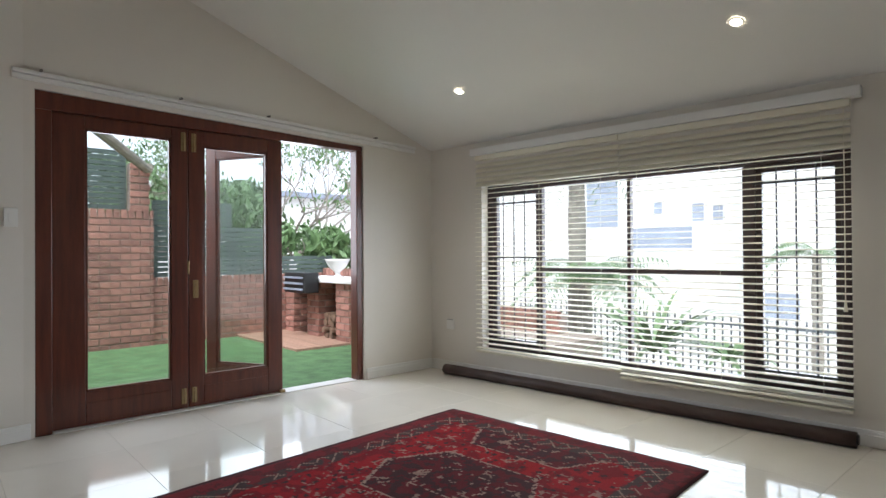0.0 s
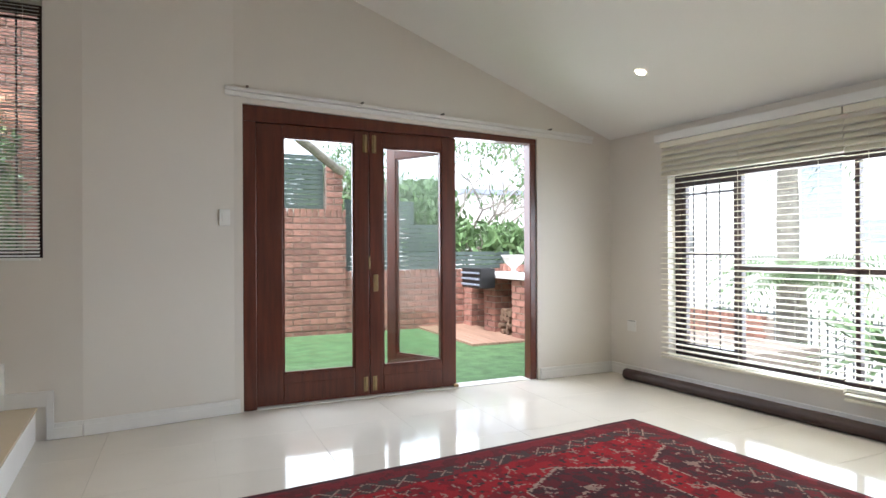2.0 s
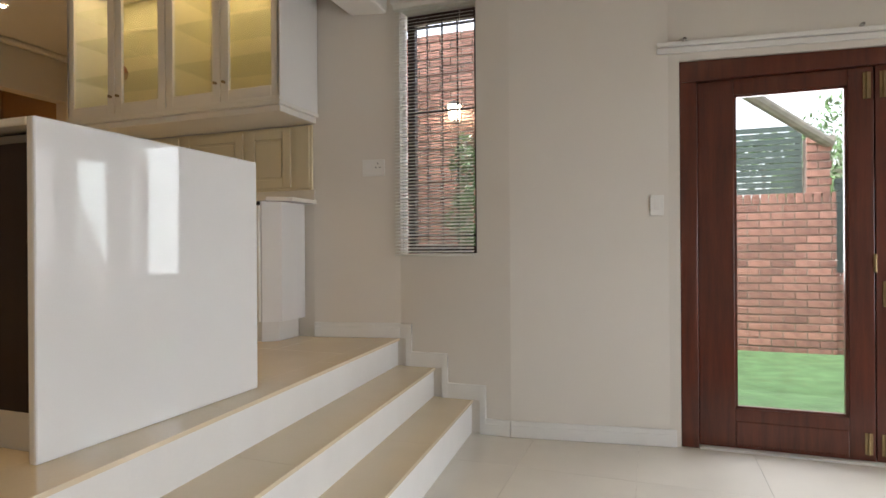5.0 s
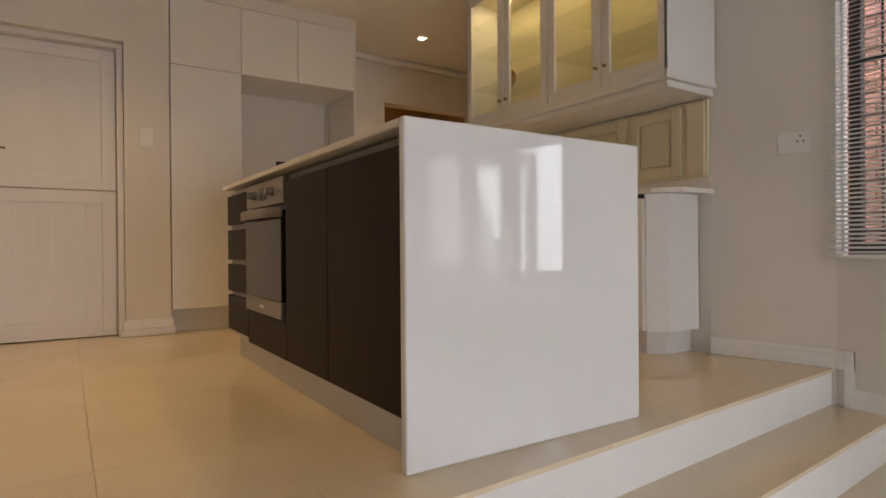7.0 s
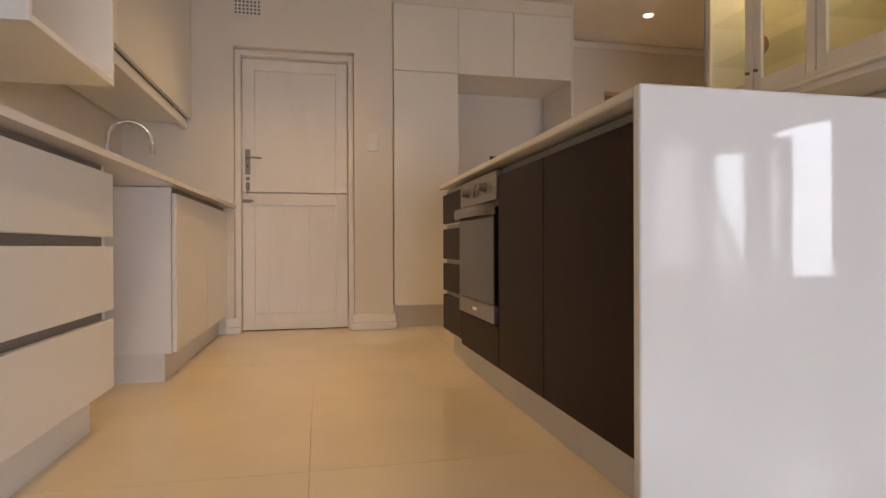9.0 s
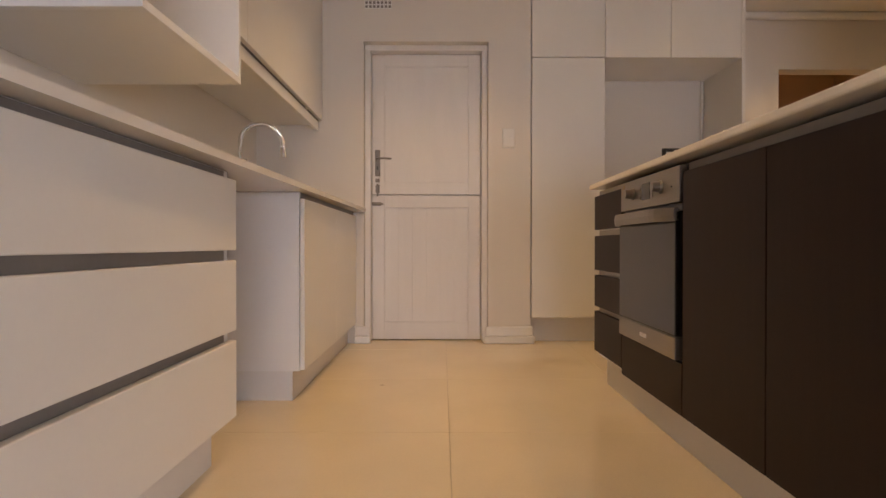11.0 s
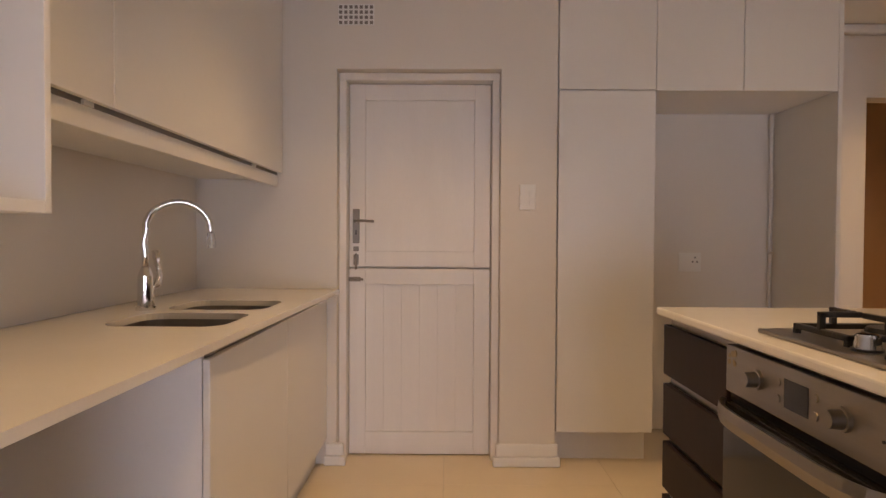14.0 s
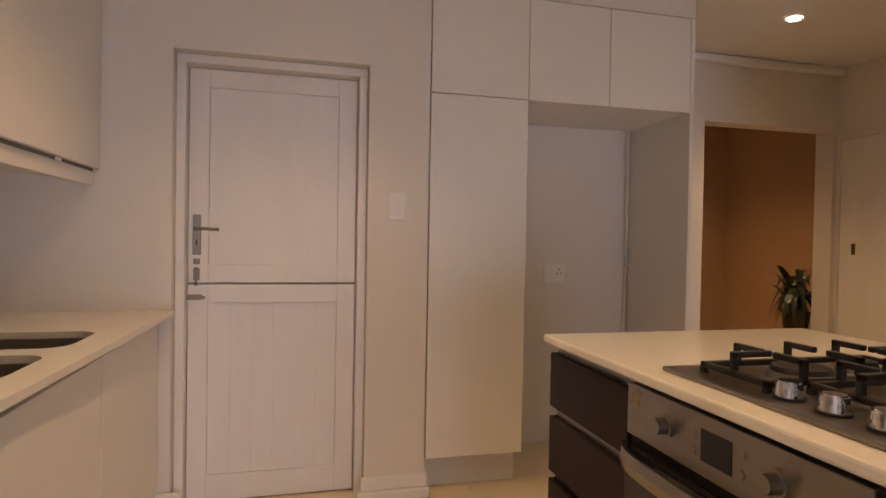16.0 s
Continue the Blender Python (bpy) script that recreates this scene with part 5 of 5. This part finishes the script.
def leafy(bm, c, rad, n, size, rng, flat=1.0):
    for _ in range(n):
        d = Vector((rng.gauss(0, 1), rng.gauss(0, 1), rng.gauss(0, 1) * flat)).normalized() * rad * rng.random() ** 0.5
        p = Vector(c) + d
        q = Euler((rng.uniform(0, 6.3), rng.uniform(0, 6.3), rng.uniform(0, 6.3))).to_matrix()
        s = size * rng.uniform(0.6, 1.4)
        v = [bm.verts.new(p + q @ Vector(k)) for k in ((-s, 0, 0), (0, -s * 0.38, s * 0.1), (s, 0, 0), (0, s * 0.38, s * 0.1))]
        bm.faces.new(v)


def tree(name, base, h, spread, seed, label, clumps, per, size, lean=(0, 0), levels=3):
    rng = random.Random(seed)
    t = thing(name, base, label, "tree")
    w = bmesh.new()
    base = Vector(base)
    fork = base + Vector((lean[0] * 0.4, lean[1] * 0.4, h * 0.4))
    tube(w, [base, base.lerp(fork, 0.5) + Vector((0.05, 0.03, 0)), fork], lambda s: 0.13 - 0.05 * s, 8)
    tips = []

    def grow(p, d, ln, r, lev):
        q = p + d * ln
        mid = p.lerp(q, 0.5) + Vector((rng.uniform(-1, 1), rng.uniform(-1, 1), rng.uniform(-1, 1))) * ln * 0.08
        tube(w, [p, mid, q], lambda s: r * (1 - 0.4 * s), 5)
        if lev == 0:
            tips.append(q)
            return
        for _ in range(3 if lev > 1 else 2):
            e = (d + Vector((rng.uniform(-1, 1), rng.uniform(-1, 1), rng.uniform(-0.4, 0.7))) * 0.75).normalized()
            grow(q, e, ln * rng.uniform(0.6, 0.8), r * 0.58, lev - 1)

    for k in range(5):
        a = 2 * math.pi * k / 5 + rng.uniform(-0.3, 0.3)
        d = Vector((math.cos(a) * spread, math.sin(a) * spread, 0.9)).normalized()
        grow(fork, d, h * 0.22, 0.05, levels)
    part("trunk", w, BARK, t)
    c = bmesh.new()
    for q in rng.sample(tips, min(clumps, len(tips))):
        leafy(c, q, 0.32, per, size, rng)
    part("crown", c, LEAF, t)
    return t


tree("frangipani_tree", (-8.3, 7.5, -1.3), 5.4, 1.5, 11, "spreading grey-branched tree with sparse leaves", 420, 8, 0.055, (0, 0), 5)
tree("garden_tree", (-9.5, 6.4, -1.3), 4.4, 0.9, 12, "dense green leafy garden tree", 230, 40, 0.1)
tree("garden_tree", (-7.2, 7.6, -1.3), 3.3, 0.9, 14, "low bright green garden tree", 200, 26, 0.11)
hd = thing("hedge", (-6.4, 4.0, -1.3), "green creeper behind the slatted screen", "hedge")
rng = random.Random(8)
c = bmesh.new()
for k in range(26):
    leafy(c, (-6.0 + rng.uniform(-0.2, 0.2), 2.2 + k * 0.085, 2.15 + rng.uniform(-0.35, 0.22)), 0.25, 60, 0.055, rng)
part("leaves", c, LEAF, hd)
w = bmesh.new()
for k in range(6):
    tube(w, [(-6.0, 2.3 + k * 0.4, -1.3), (-6.02, 2.35 + k * 0.4, 0.8), (-6.0, 2.3 + k * 0.4, 2.1)], 0.03, 6)
part("stems", w, BARK, hd)
hd2 = thing("hedge", (-3.35, 0.92, -0.06), "green shrub outside the narrow window", "shrub")
c = bmesh.new()
for k in range(14):
    leafy(c, (-3.35 + rng.uniform(-0.15, 0.15), 0.88 + rng.uniform(-0.05, 0.16), 0.2 + k * 0.15), 0.17, 60, 0.05, rng)
part("leaves", c, LEAF, hd2)
part("stems", tube(bmesh.new(), [(-3.35, 0.92, -0.06), (-3.35, 0.94, 1.0), (-3.36, 0.92, 2.2)], 0.02, 6), BARK, hd2)


def palm(base, h, seed, n, ln, label, trunk=0.16, up=0.9):
    rng = random.Random(seed)
    t = thing("palm", base, label, "palm", "garden palms")
    b = Vector(base)
    if h > 0.3:
        part("trunk", tube(bmesh.new(), [b + Vector((0, 0, h * k / 12)) for k in range(13)], lambda s: trunk * (1.1 - 0.25 * s) + 0.008 * math.sin(s * 60), 12), BARK, t)
    c = bmesh.new()
    top = b + Vector((0, 0, h))
    for k in range(n):
        a, l_ = rng.uniform(0, 6.28), ln * rng.uniform(0.7, 1.1)
        rise, droop = l_ * rng.uniform(0.3, up), l_ * rng.uniform(0.5, 1.1)
        d = Vector((math.cos(a), math.sin(a), 0))
        if trunk:
            for j in range(3, 18):
                s = j / 17
                p = top + d * l_ * s + Vector((0, 0, rise * s - droop * s * s))
                for sg in (-1, 1):
                    blade(c, p, a + sg * 0.9, l_ * 0.28 * (1.1 - 0.6 * s), 0.02, l_ * 0.12, 0.014, 2)
        else:
            blade(c, top, a, l_, l_ * rng.uniform(0.5, 1.2), l_ * rng.uniform(0.3, 0.9), 0.03, 6)
    part("fronds", c, LEAF2, t)


palm((-3.43, 11.2, -1.3), 4.2, 3, 22, 1.7, "tall palm with a grey ringed trunk", 0.17)
palm((-2.8, 10.6, -1.3), 2.0, 4, 60, 1.3, "bushy green palm by the fence", 0.08)
palm((-0.76, 9.0, -1.3), 1.2, 6, 80, 1.05, "spiky green aloe outside the window", 0.0, 1.2)
palm((-0.09, 9.6, -1.3), 1.1, 7, 40, 0.7, "spiky yellowing aloe by the fence", 0.0, 1.2)
palm((-0.23, 13.5, -1.3), 2.4, 9, 16, 1.1, "small palm beyond the fence", 0.09)
brick_wall("garden_wall", -4.3, -2.4, 9.3, 9.5, -1.3, 0.24, "s", "red face-brick garden wall by the fence")
fe = thing("palisade_fence", (0, 12, -1.3), "grey painted steel palisade fence", "fence")
for k in range(90):
    x = -5.5 + k * 0.135
    part("pale", B(x, x + 0.024, 12.0, 12.015, -1.3, 0.12), STEELP, fe)
for z in (-1.0, -0.05):
    part("rail", B(-5.6, 6.7, 12.016, 12.04, z, z + 0.04), STEELP, fe)


def house(at, w, d, h, label, wins):
    t = thing("house", at, label, "house")
    x, y, z = at
    part("wall", B(x - w / 2, x + w / 2, y, y + d, z, z + h), PLASTER, t)
    part("roof", B(x - w / 2 - 0.3, x + w / 2 + 0.3, y - 0.3, y + d + 0.3, z + h, z + h + 0.25, bev=0.03), SLATEG, t)
    for wx, wz, ww, wh in wins:
        f = bmesh.new()
        for a in ((wx - ww / 2 - 0.06, wx - ww / 2, wz, wz + wh), (wx + ww / 2, wx + ww / 2 + 0.06, wz, wz + wh), (wx - ww / 2 - 0.06, wx + ww / 2 + 0.06, wz + wh, wz + wh + 0.06), (wx - ww / 2 - 0.06, wx + ww / 2 + 0.06, wz - 0.06, wz)):
            box(f, x + a[0], x + a[1], y - 0.05, y + 0.02, z + a[2], z + a[3])
        wd = part("window", f, PLASTER, t)
        part("pane", B(x + wx - ww / 2, x + wx + ww / 2, y - 0.02, y - 0.005, z + wz, z + wz + wh), SLATEG, wd, "blue-grey window pane")


house((-9.0, 26, -1.3), 20, 8, 8.0, "white plastered two-storey house across the road", [(-3.5, 3.6, 1.7, 3.0), (-0.55, 2.6, 2.7, 0.9), (-0.7, 4.1, 0.4, 0.5), (1.05, 3.7, 0.5, 0.75), (1.85, 3.7, 0.4, 0.6)])
house((0.5, 24, -1.3), 12, 8, 7.0, "white plastered house with a grey garage across the road", [(-4.7, 0.1, 1.1, 0.9)])
house((-26, 14, -1.3), 10, 9, 5.0, "white plastered house behind the garden trees", [(0, 2, 1.2, 1.2)])

# ---- floor tiles ----
def tiles(parent, x0, x1, y0, y1, z, s, ok, material=TILE):
    me = {}
    x = x0
    while x < x1 - 0.05:
        y = y0
        while y < y1 - 0.05:
            w, h = min(s, x1 - x), min(s, y1 - y)
            cx, cy = x + w / 2, y + h / 2
            if ok(cx, cy):
                key = (round(w, 3), round(h, 3))
                if key not in me:
                    me[key] = to_mesh("tile", B(-w / 2 + 0.0007, w / 2 - 0.0007, -h / 2 + 0.0007, h / 2 - 0.0007, -0.006, 0.0, bev=0.0006), material)
                piece("tile", me[key], parent, (cx, cy, z))
            y += s
        x += s


tiles(floor, -1.57, 4.4, 1.35, 6.75, 0.0, 0.6, lambda x, y: True)
tiles(floor_kitchen, -2.45, 2.9, -4.335, 1.0, K, 0.815, lambda x, y: x > -1.4 or y < -1.2, KTILE)
